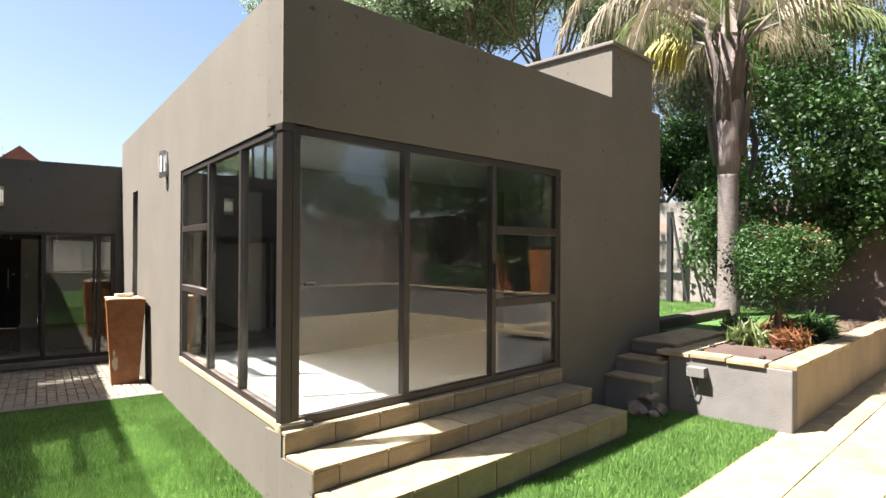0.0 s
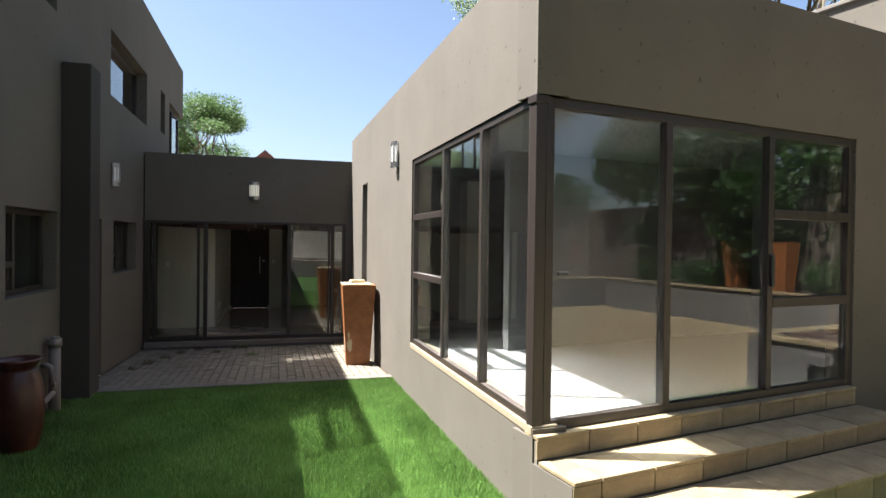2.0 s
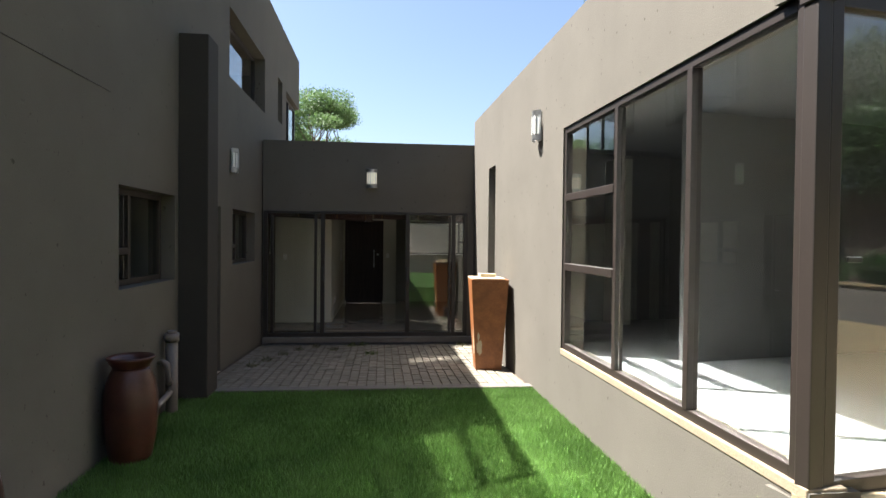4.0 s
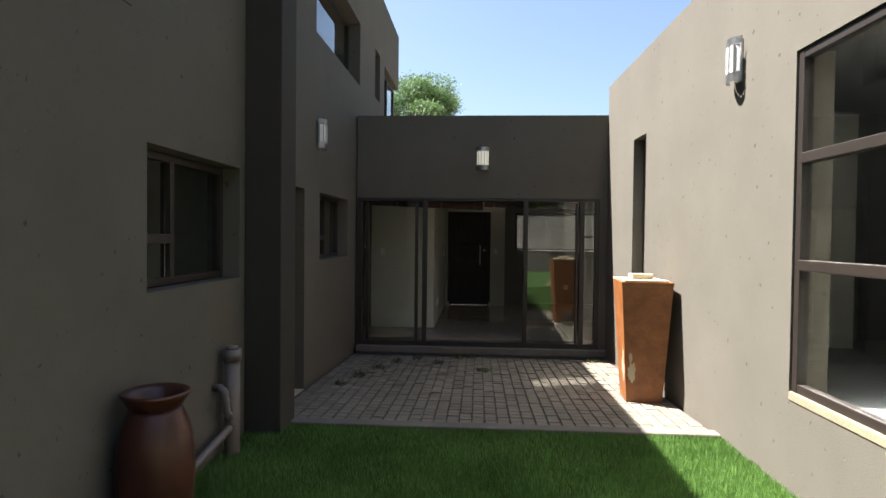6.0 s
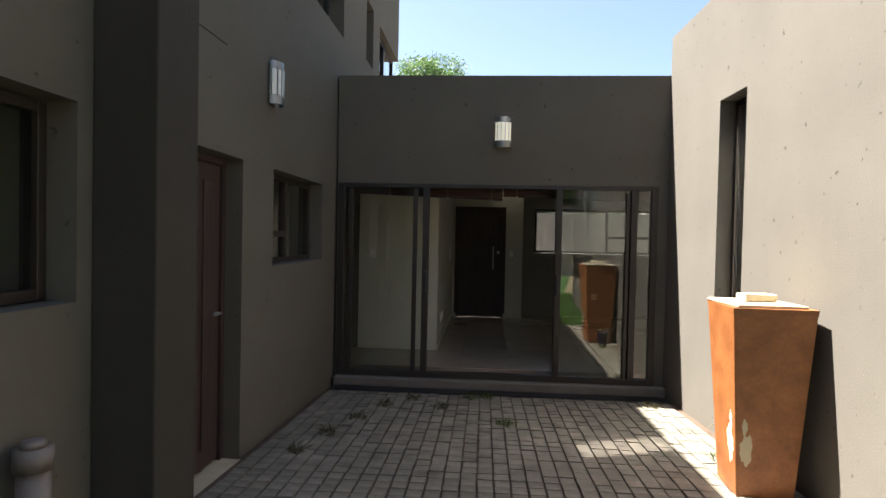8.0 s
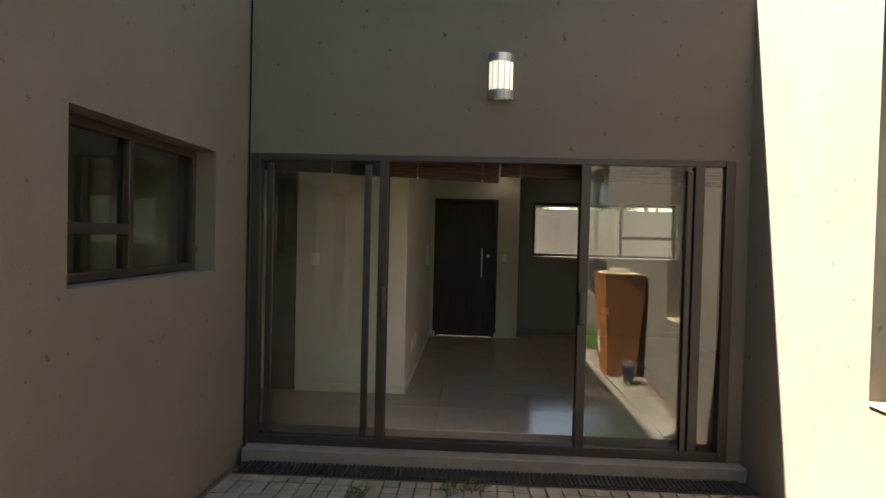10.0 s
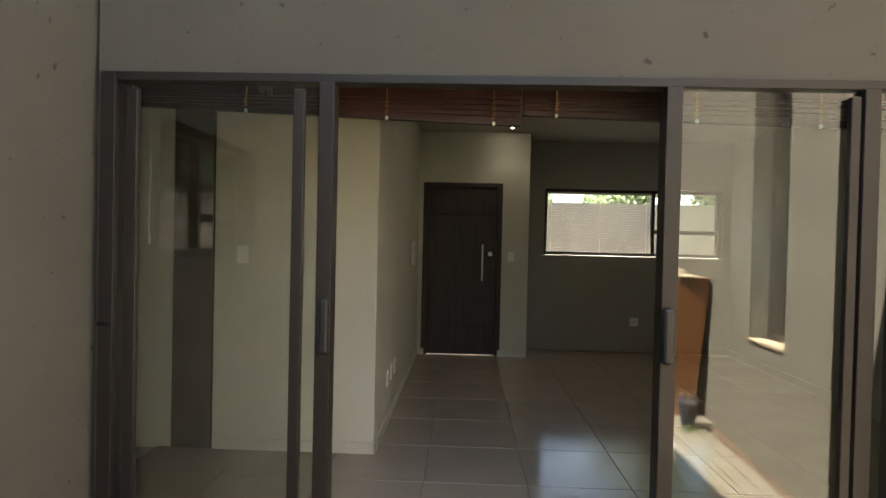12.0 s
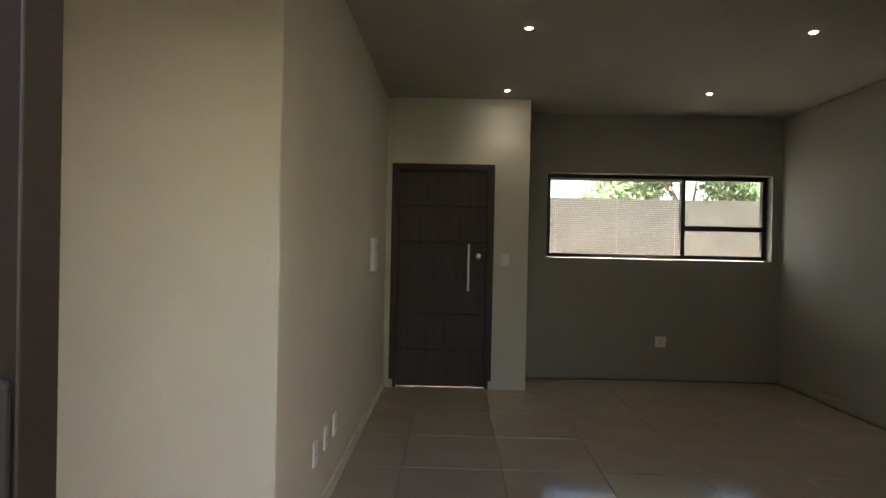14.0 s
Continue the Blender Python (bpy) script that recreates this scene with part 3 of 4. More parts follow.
part("lock", lathe([(0.028, 0), (0.028, 0.01), (0.012, 0.014)], 20), STEEL, fd, "round steel lock rosette", True, pose(0.76, 0.012, 1.275, 90)).parent = fd


# ---- wall lamps ----
def wall_lamp(m, lit, label):
    e = thing("wall_lamp", m, label, "wall lamp", "courtyard wall lamps")
    part("back_plate", box(-0.055, 0.055, -0.018, -0.001, -0.16, 0.16, 0.004), STEEL, e)
    bm = bmesh.new()
    cols = []
    for k in range(13):
        a = math.radians(-62 + 124 * k / 12)
        cols.append([bm.verts.new((0.098 * math.sin(a), -0.10 * math.cos(a) - 0.012 + 0.02, z)) for z in (-0.095, 0.105)])
    for a, b in zip(cols, cols[1:]):
        bm.faces.new((a[0], b[0], b[1], a[1]))
    part("opal_glass", bm, LAMP_LIT if lit else LAMP_WHITE, e, "frosted curved glass")
    for z0, z1 in ((-0.165, -0.10), (0.11, 0.165)):
        bm = bmesh.new()
        ring = [[bm.verts.new((r * math.sin(math.radians(-68 + 136 * k / 12)), -r * math.cos(math.radians(-68 + 136 * k / 12)) + 0.01, z)) for k in range(13) for r in (0.104,)] for z in (z0, z1)]
        for k in range(12):
            bm.faces.new((ring[0][k], ring[0][k + 1], ring[1][k + 1], ring[1][k]))
        bmesh.ops.solidify(bm, geom=bm.faces[:], thickness=0.006)
        part("steel_band", bm, STEEL, e, "brushed steel band")
    for k in range(4):
        a = math.radians(-36 + 24 * k)
        x, y = 0.106 * math.sin(a), -0.106 * math.cos(a) + 0.01
        part("rib", box(x - 0.004, x + 0.004, y - 0.004, y + 0.006, -0.10, 0.11), STEEL, e)
    return e


wall_lamp(LINK @ pose(lk(-0.34), 0, 2.725), True, "lit curved steel and frosted glass wall lamp on the link wall")
wall_lamp(LEFT @ pose(ly(8.03), 0, 2.93), False, "curved steel wall lamp on the sunlit garden room wall")
wall_lamp(HOUSE @ pose(wl(10.05), 0, 2.73), False, "curved steel wall lamp on the shaded house wall")

# ---- brick paving ----
PY0, PY1 = 8.24, 11.72
paving = tagged(thing("paving"), "weathered buff clay brick paving in straight rows", kind="structure")
slope = lambda y: 0.025 - (y - PY0) * 0.042
bm = bmesh.new()
vs = [bm.verts.new(p) for p in ((-2.2, 8.3, slope(8.3) - 0.02), (1.56, 8.3, slope(8.3) - 0.02), (1.49, 11.9, slope(11.9) - 0.02), (-2.2, 11.9, slope(11.9) - 0.02))]
bm.faces.new(vs)
part("joint_bed", bm, SOIL, paving)
structure("kerb_edge", box(-2.2, 1.565, 8.19, 8.33, -0.25, 0.03, 0.012), CONCRETE, "concrete edging of the brick paving")
PW, PD = 0.108, 0.108
paver_data = mesh_of("brick", box(-PW / 2 + 0.006, PW / 2 - 0.006, -PD / 2 + 0.003, PD / 2 - 0.003, -0.03, 0.0, 0.004), PAVER)
rest = bmesh.new()
made = 0
prnd = random.Random(9)
tilt = math.degrees(math.atan(-0.042))
for j in range(32):
    for i in range(35):
        x, y = -2.15 + (i + 0.5) * PW, 8.335 + (j + 0.5) * PD
        if y > PY1 or x > 1.655 - 0.0234 * (y - 4.02) - 0.052:
            continue
        m = pose(x + prnd.uniform(-0.003, 0.003), y + prnd.uniform(-0.003, 0.003), slope(y) + prnd.uniform(-0.004, 0.003),
                 tilt + prnd.uniform(-0.9, 0.9), prnd.uniform(-0.9, 0.9), prnd.uniform(-0.8, 0.8))
        if j < 9:
            ob = new("brick", paver_data)
            ob.parent = paving
            ob.matrix_basis = m
        else:
            n0 = len(rest.verts)
            bmesh.ops.create_cube(rest, size=1, matrix=m @ Matrix.LocRotScale((0, 0, -0.015), None, (PW - 0.012, PD - 0.006, 0.03)))
tagged(part("bricks", rest, PAVER_REST, paving), kind="stuff")
drain = tagged(thing("drain_channel"), "dark slotted drain channel before the sliding doors", "drain")
part("channel", box(-2.16, 1.46, 11.755, 11.955, -0.28, -0.138), BLACK, drain)
for k in range(110):
    lay("grate_bar", drain, (-2.10 + k * 0.032, 11.855, -0.128), (0.016, 0.185, 0.012), BLACK)

# ---- link room fittings ----
tiles = tagged(thing("floor"), "cream glazed ceramic floor tiles with brown joints", kind="structure")
T = 0.60
tile_data = mesh_of("tile", box(-T / 2 + 0.002, T / 2 - 0.002, -T / 2 + 0.002, T / 2 - 0.002, -0.012, 0, 0.002), FLOORTILE)
for i in range(9):
    for j in range(8):
        x, y = -2.28 + i * T, 12.62 + j * T
        if y < 13.3 or x > -1.6:
            ob = new("tile", tile_data)
            ob.parent, ob.location = tiles, (x, y, FLOOR)


def downlight(x, y):
    e = thing("downlight", pose(x, y, CZ), "small lit round recessed ceiling downlight", "ceiling light", "downlights in the ceiling")
    part("rim", lathe([(0.030, -0.001), (0.030, -0.004), (0.017, -0.006), (0.017, -0.001)], 24), PLASTIC, e, smooth=True)
    part("bulb", lathe([(0.0165, -0.002), (0.015, -0.006), (0.008, -0.008)], 20), SPOT, e, "glowing lamp face", True)
    lamp = new("downlight_glow", bpy.data.lights.new("downlight_glow", "SPOT"))
    lamp.data.energy, lamp.data.spot_size, lamp.data.spot_blend, lamp.data.shadow_soft_size = 0.15, radians(110), 0.6, 0.03
    lamp.data.color = (1.0, 0.9, 0.74)
    lamp.matrix_world = look((x, y, CZ - 0.02), (x, y + 0.001, 0))
    lamp.parent = None


for x in (-0.05, 1.72):
    for y in (14.9, 16.39):
        downlight(x, y)


def switch_plate(m, name, w, h, label, holes):
    e = thing(name, m, label, "switch" if holes == 0 else "socket")
    part("plate", box(-w / 2, w / 2, -0.010, 0.0, -h / 2, h / 2, 0.003), PLASTIC, e)
    if holes == 0:
        part("rocker", box(-w * 0.18, w * 0.18, -0.014, -0.0095, -h * 0.2, h * 0.2, 0.002), PLASTIC, e)
    else:
        for k in range(3):
            a = math.radians(90 + 120 * k)
            part("pin_hole", box(0.014 * math.cos(a) - 0.004, 0.014 * math.cos(a) + 0.004, -0.0115, -0.0099, 0.014 * math.sin(a) - 0.004, 0.014 * math.sin(a) + 0.004), BLACK, e)
    return e


switch_plate(pose(-0.01, 16.69, 1.25), "light_switch", 0.075, 0.115, "white rocker light switch beside the front door", 0)
switch_plate(pose(1.66, 17.28, 0.42), "wall_socket", 0.11, 0.11, "white square wall socket under the window", 1)
switch_plate(pose(-2.02, 13.334, 1.31), "light_switch", 0.075, 0.115, "white light switch on the cream pier wall", 0)
for k, y in enumerate((13.95, 14.18, 14.40)):
    switch_plate(pose(-1.136, y, 0.38, 0, 0, 90), "wall_socket", 0.075, 0.115, "white wall socket low on the cream side wall", 1)
panel = thing("intercom_panel", pose(-1.136, 15.75, 1.29, 0, 0, 90), "white intercom panel on the cream side wall", "intercom")
part("case", box(-0.09, 0.09, -0.035, 0, -0.13, 0.13, 0.008), PLASTIC, panel)
part("speaker_grille", box(-0.05, 0.05, -0.039, -0.034, 0.03, 0.09, 0.002), BLIND, panel)


def rolled_blind(x0, x1, y, z, left, right, cords):
    """A drawn-up slat blind whose stack hangs lower at one end. left, right: height of the stack at its ends."""
    e = thing("roman_blind", pose(0, 0, 0), "dark red-brown wooden slat blind drawn up crookedly", "blind", "blinds above the sliding doors")
    part("head_rail", box(x0, x1, y, y + 0.05, z, z + 0.04, 0.004), REDWOOD, e)
    tilt_of = lambda f: math.degrees(math.atan2(-(right - left) * f, x1 - x0))
    for k in range(9):
        f = (k + 0.7) / 9
        drop = (left + (right - left) / 2) * f
        sag = 0.012 * (k % 2)
        part("slat", box(-(x1 - x0) / 2 + 0.003, (x1 - x0) / 2 - 0.003, -0.012 + sag, 0.042 + sag * 0.5, -0.006, 0.005, 0.002), REDWOOD, e, m=pose((x0 + x1) / 2, y, z - drop, 0, -tilt_of(f), 0))
    part("bottom_rail", box(-(x1 - x0) / 2, (x1 - x0) / 2, -0.006, 0.036, -0.008, 0.006, 0.003), DOORWOOD, e, m=pose((x0 + x1) / 2, y - 0.006, z - (left + right) / 2 - 0.008, 0, -tilt_of(1), 0))
    for f in cords:
        xx, low = x0 + (x1 - x0) * f, z - left - (right - left) * f
        loops = [(xx + 0.011 * math.sin(2.4 * k), y - 0.024 - 0.006 * (k % 2), z - 0.025 - (z - 0.03 - low) * k / 13) for k in range(14)]
        part("cord", tube([(xx, y - 0.016, z + 0.03)] + loops, 0.0042, 6), CORD, e, "knotted tan cord")
        part("cord_knob", lathe([(0.002, 0.012), (0.008, 0.006), (0.009, -0.004), (0.003, -0.01)], 12), BLIND, e, "small pale knob", True, pose(xx, y - 0.026, low - 0.016))
    for a in (0.82,) if left < right - 0.045 else (0.3,):
        xx = x0 + (x1 - x0) * a
        part("bracket", box(xx - 0.022, xx + 0.022, y - 0.01, y + 0.03, z + 0.028, z + 0.06, 0.003), CEIL, e, "small pale bracket")


rolled_blind(-2.2, -0.318, LY + 0.27, 2.125, 0.055, 0.125, (0.3, 0.66, 0.93))
rolled_blind(-0.31, 1.4, LY + 0.27, 2.125, 0.075, 0.12, (0.09, 0.47, 0.8))
structure("blind_batten", box(-2.2, 1.40, LY + 0.265, LY + 0.33, 2.166, 2.205, 0.003), INNER, "pale batten above the blinds")
pull = thing("pull_cord", pose(-2.13, LY + 0.30, 2.04), "thin white pull cord hanging from the blind", "cord")
part("string", tube([(0, 0, 0.07), (0.004, 0, -0.3), (-0.004, 0, -0.62)], 0.003, 6), BLIND, pull)
part("toggle", lathe([(0.003, -0.60), (0.009, -0.625), (0.009, -0.65), (0.003, -0.66)], 12), BLIND, pull, smooth=True)

vb = thing("venetian_blind", pose(0, 0, 0), "fine pale venetian blind with open slats in the low window", "blind")
part("head_rail", box(0.50, 1.86, 17.31, 17.345, 2.075, 2.10, 0.003), BLIND, vb)
for k in range(34):
    lay("slat", vb, (1.18, 17.33, 1.325 + k * 0.0222), (1.36, 0.022, 0.0012), BLIND)
for x in (0.56, 1.2, 1.8):
    part("ladder_cord", tube([(x, 17.33, 1.32), (x, 17.33, 2.08)], 0.0015, 4), BLIND, vb)

# yard behind the low window
structure("yard_north", box(-8, 20, 17.6, 30, -0.34, -0.05), CONCRETE, "paved yard behind the link")
structure("wall_yard_boundary", box(-6, 16, 21.6, 21.85, -0.3, 2.25), BOUNDARY, "plain buff boundary wall behind the yard")

# ---- courtyard things ----


def tapered_planter(m, label):
    e = thing("tall_planter", m, label, "planter", "rust-coloured planters")
    bm = bmesh.new()
    rings = []
    for w, z in ((0.165, 0.0), (0.17, 0.012), (0.240, 1.145)):
        rings.append([bm.verts.new((sx * w, sy * w, z)) for sx, sy in ((-1, -1), (1, -1), (1, 1), (-1, 1))])
    for a, b in zip(rings, rings[1:]):
        for k in range(4):
            bm.faces.new((a[k], a[(k + 1) % 4], b[(k + 1) % 4], b[k]))
    bm.faces.new(rings[0])
    bm.faces.new(rings[-1])
    es = [ed for ed in bm.edges if abs(ed.verts[0].co.z - ed.verts[1].co.z) > 0.5]
    bmesh.ops.bevel(bm, geom=es, offset=0.006, segments=2, affect="EDGES", profile=0.5)
    part("body", bm, CORTEN, e)
    rim = bmesh.new()
    rings = []
    for w, z in ((0.2402, 1.146), (0.244, 1.185), (0.218, 1.185), (0.212, 1.147)):
        rings.append([rim.verts.new((sx * w, sy * w, z)) for sx, sy in ((-1, -1), (1, -1), (1, 1), (-1, 1))])
    for a, b in zip(rings, rings[1:] + rings[:1]):
        for k in range(4):
            rim.faces.new((a[k], a[(k + 1) % 4], b[(k + 1) % 4], b[k]))
    part("rim", rim, CORTEN, e)
    soil = part("soil", box(-0.205, 0.205, -0.205, 0.205, 1.10, 1.144), SOIL, e)
    return e


flaked = tapered_planter(pose(1.255, 9.40, slope(9.4), 0, 0, -3), "tall tapered rust-orange planter with flaked patches beside the sunlit wall")
def flake(face, a0, a1, z0, z1, seed):
    """A ragged bare patch on a sloping planter face, a hair proud of it."""
    r = random.Random(seed)
    bm = bmesh.new()
    ring = []
    for k in range(22):
        t = 2 * math.pi * k / 22
        f = r.uniform(0.7, 1.1)
        a = (a0 + a1) / 2 + (a1 - a0) / 2 * math.cos(t) * f
        z = (z0 + z1) / 2 + (z1 - z0) / 2 * math.sin(t) * f
        w = 0.17 + 0.07 * (z - 0.012) / 1.133 + 0.002
        a = max(-w + 0.006, min(w - 0.006, a))
        ring.append((-w, a, z) if face == "west" else (a, -w, z))
    bm.faces.new([bm.verts.new(p) for p in ring])
    part("bare_patch", bm, CREAM_STONE, flaked, "pale patch where the glaze flaked off")


flake("west", -0.17, -0.05, 0.20, 0.46, 1)
flake("west", -0.16, -0.11, 0.42, 0.54, 2)
flake("south", -0.165, -0.085, 0.20, 0.42, 3)
flake("south", -0.16, -0.12, 0.40, 0.50, 4)
slab = thing("stone_slab", pose(1.235, 9.42, slope(9.4) + 1.186, 0, 0.5, 2), "thin cream stone slab lying on the planter", "slab")
part("slab", box(-0.21, 0.21, -0.23, 0.23, 0, 0.018, 0.004), CREAM_STONE, slab)
brick = thing("loose_brick", pose(1.245, 9.42, slope(9.4) + 1.205, 0, 0, 10), "loose cream stone brick lying on the slab", "brick")
bm = box(-0.11, 0.11, -0.05, 0.05, 0, 0.05, 0.007)
for v in bm.verts:
    v.co += Vector((noise.noise(v.co * 30), noise.noise(v.co * 30 + Vector((5, 0, 0))), noise.noise(v.co * 30 + Vector((0, 5, 0))))) * 0.006
part("block", bm, CREAM_STONE, brick)


def clay_pot(m, label):
    e = thing("clay_pot", m, label, "pot", "terracotta pots by the house wall")
    part("body", lathe([(0.15, 0), (0.165, 0.02), (0.20, 0.18), (0.215, 0.36), (0.21, 0.50), (0.19, 0.60), (0.155, 0.675), (0.14, 0.70)], 40), TERRA, e, smooth=True)
    part("rim", lathe([(0.135, 0.698), (0.15, 0.715), (0.185, 0.765), (0.19, 0.778), (0.178, 0.785), (0.15, 0.75), (0.12, 0.70), (0.118, 0.60)], 40), TERRA, e, "flared rim", True)
    return e


clay_pot(pose(-2.02, 6.34, -0.005) @ Matrix.Diagonal((0.88, 0.88, 1, 1)), "glazed brown terracotta pot standing on grass by the wall")
clay_pot(pose(-2.02, 4.5, -0.005) @ Matrix.Diagonal((0.88, 0.88, 1, 1)), "second glazed brown terracotta pot by the wall")

small = thing("small_pot", pose(1.27, 9.84, slope(9.84), 0, 0, 20), "small dark blue glazed pot with a withered plant on the paving", "pot")
part("body", lathe([(0.045, 0.0), (0.05, 0.006), (0.066, 0.12), (0.074, 0.19), (0.08, 0.20), (0.08, 0.222), (0.068, 0.222), (0.062, 0.18)], 28), BLUE_GLAZE, small, smooth=True)
part("soil", lathe([(0.063, 0.185), (0.03, 0.192), (0.001, 0.194)], 20), SOIL, small, smooth=True)
for k in range(7):
    a = k * 0.9 + 0.3
    reach, rise = 0.10 + 0.03 * (k % 3), 0.10 - 0.02 * (k % 2)
    part("stem", tube([(0.02 * math.cos(a), 0.02 * math.sin(a), 0.19), (reach * 0.5 * math.cos(a), reach * 0.5 * math.sin(a), 0.19 + rise), (reach * math.cos(a), reach * math.sin(a), 0.17 + rise * 0.5)], [0.006, 0.005, 0.002], 6), DRY, small, "withered stem")

pipe = thing("waste_pipe", pose(-2.13, 7.52, 0), "grey plastic waste pipe with trap against the house wall", "pipe")
part("riser", tube([(0, 0, -0.2), (0, 0, 0.70)], 0.055, 18), PIPE, pipe, smooth=True)
part("collar", tube([(0, 0, 0.68), (0, 0, 0.76)], 0.066, 18), PIPE, pipe, smooth=True)
part("cap", lathe([(0.045, 0.76), (0.04, 0.785), (0.02, 0.79)], 16), PIPE, pipe, smooth=True)
part("trap", tube([(-0.08, -0.10, 0.50), (-0.04, -0.115, 0.515), (0.0, -0.12, 0.49), (0.01, -0.12, 0.42), (0.01, -0.11, 0.34), (0.01, -0.08, 0.30), (0.0, -0.04, 0.31)], 0.026, 12), PIPE, pipe, "curved trap bend", True)
part("branch", tube([(-0.01, -0.75, 0.10), (0.0, -0.08, 0.20), (0.0, -0.03, 0.21)], 0.028, 12), PIPE, pipe, "sloping branch pipe", True)

# ---- garden: patio, beds, walls ----
patio = tagged(thing("patio", FRONT), "sunlit sandstone patio of large worn slabs", kind="structure")
part("joint_bed", box(-0.32, 9.78, -10.48, -1.80, -0.3, -0.018), GROUT, patio)
prn = random.Random(3)
slabs = [mesh_of("slab", box(-a / 2 + 0.005, a / 2 - 0.005, -0.265, 0.265, -0.03, 0, 0.006), SANDSTONE) for a in (0.54, 0.81)]
for j in range(16):
    u = -0.30
    while u < 9.75:
        k = prn.choice((0, 1, 0))
        w = (0.54, 0.81)[k]
        if u + w > 9.78:
            if u + 0.54 > 9.78:
                break
            k, w = 0, 0.54
        ob = new("slab", slabs[k])
        ob.parent = patio
        ob.matrix_basis = pose(u + w / 2, -2.07 - j * 0.54, prn.uniform(-0.004, 0.004), prn.uniform(-0.3, 0.3), prn.uniform(-0.3, 0.3), 0)
        u += w

bed = tagged(thing("raised_bed", FRONT), "raised garden bed in grey render with a sandstone coping", "planter bed")
part("west_wall", box(4.70, 4.88, -1.93, -0.62, -0.3, 0.645, 0.01), GREYREND, bed, "rough grey rendered face")
# sand colour here carries warm light bounced off the patio
part("south_wall", box(4.885, 11.5, -1.925, -1.75, -0.3, 0.645, 0.01), SANDREND, bed, "rendered face, bounced warm light in its sand colour")
part("north_wall", box(4.885, 6.3, -0.80, -0.62, -0.3, 0.645, 0.01), GREYREND, bed)
part("soil", box(4.9, 11.5, -1.74, 0.2, -0.3, 0.60), SOIL, bed)
for k in range(14):
    lay("coping_stone", bed, (4.96 + k * 0.48, -1.83, 0.672), (0.47, 0.27, 0.05), SANDSTONE, prn.uniform(-0.006, 0.006))
for k in range(3):
    lay("coping_stone", bed, (4.80, -1.48 + k * 0.40, 0.672), (0.26, 0.39, 0.05), SANDSTONE, prn.uniform(-0.006, 0.006))
for k in range(3):
    lay("coping_stone", bed, (5.15 + k * 0.48, -0.70, 0.672), (0.47, 0.26, 0.05), SANDSTONE, prn.uniform(-0.006, 0.006))
cover = thing("metal_cover", FRONT @ pose(5.35, -1.27, 0.60), "rust-brown steel cover with small hinges on the bed", "cover")
part("plate", box(-0.42, 0.42, -0.40, 0.40, 0.0, 0.095, 0.006), MAT_METAL, cover)
for a, b in ((-0.40, 0.37), (-0.40, -0.3), (0.38, 0.3), (0.38, -0.35), (0.0, 0.39)):
    part("hinge", box(a - 0.04, a + 0.04, b - 0.025, b + 0.025, 0.0955, 0.125, 0.006), BLACK, cover)
boxx = thing("meter_box", FRONT @ pose(4.70, -0.98, 0.42), "small grey rendered box with a cable on the bed face", "junction box")
part("case", box(-0.11, -0.001, -0.10, 0.10, 0.03, 0.14, 0.006), GREYREND, boxx)
part("cable", tube([(-0.03, 0.0, 0.03), (-0.05, 0.0, -0.12), (-0.04, 0.02, -0.2), (-0.03, 0.10, -0.21)], 0.008, 8), BLACK, boxx, "black cable")
bsteps = tagged(thing("garden_steps", FRONT), "narrow sandstone steps up to the garden beside the wall", "steps")
for a, b, z in ((4.30, 4.60, 0.39), (4.56, 5.0, 0.57), (4.96, 6.6, 0.74)):
    part("step_body", box(a + 0.02, b, -0.61, -0.004, -0.3, z - 0.03), GREYREND, bsteps)
    n = max(1, round((b - a) / 0.5))
    for k in range(n):
        lay("step_tile", bsteps, (a + (b - a) * (k + 0.5) / n, -0.31, z - 0.014), ((b - a) / n - 0.008, 0.60, 0.03), SANDSTONE)


def rock(size, seed):
    bm = bmesh.new()
    bmesh.ops.create_icosphere(bm, subdivisions=2, radius=1)
    for v in bm.verts:
        v.co *= 1 + 0.28 * noise.noise(v.co * 1.3 + Vector((seed, 0, 0)))
        v.co = Vector((v.co.x * size, v.co.y * size * 0.8, v.co.z * size * 0.6))
    return bm


for k, (u, v, z, sz) in enumerate(((4.20, -0.50, 0.05, 0.13), (4.45, -0.62, 0.05, 0.12), (4.35, -0.42, 0.06, 0.14), (4.36, -0.55, 0.19, 0.12), (4.25, -0.66, 0.03, 0.08))):
    r = thing("stone", FRONT @ pose(u, v, z, 0, 0, k * 50), "rough brown stone in a pile by the steps", "stone", "stones by the garden steps")
    part("stone_body", rock(sz, k * 7.0), STONE, r)

structure("upper_lawn_bed", prism([inset(6.3, -0.6), inset(6.3, 14), inset(11.6, 14), inset(11.6, 0.2), inset(11.0, -0.6)], -0.3, 0.70), LAWN, "raised lawn behind the garden room")
# kerb lies in shade; its dark colour carries that
structure("bed_edge_dark", box(6.32, 9.5, 0.25, 0.5, 0.5, 0.85, 0.02), SHADED_WALL, "low kerb at the edge of the upper lawn, shade in its dark colour", FRONT)
structure("wall_garden_east", box(11.6, 11.85, 1.3, 16, -0.3, 3.05), BOUNDARY, "tall stained grey boundary wall with leaf shadows", FRONT)
structure("wall_garden_brown", box(11.3, 11.59, -13.4, 1.3, -0.3, 3.0), SHADED_WALL, "tall garden wall under the trees, their shade in its brown colour", FRONT)
structure("wall_garden_south", box(-5.0, 11.29, -13.4, -13.1, -0.3, 3.1), BOUNDARY, "grey boundary wall behind the patio", FRONT)
structure("wall_retaining_east", box(9.79, 10.0, -10.5, -1.935, -0.3, 0.77), GREYREND, "low grey retaining wall along the patio", FRONT)
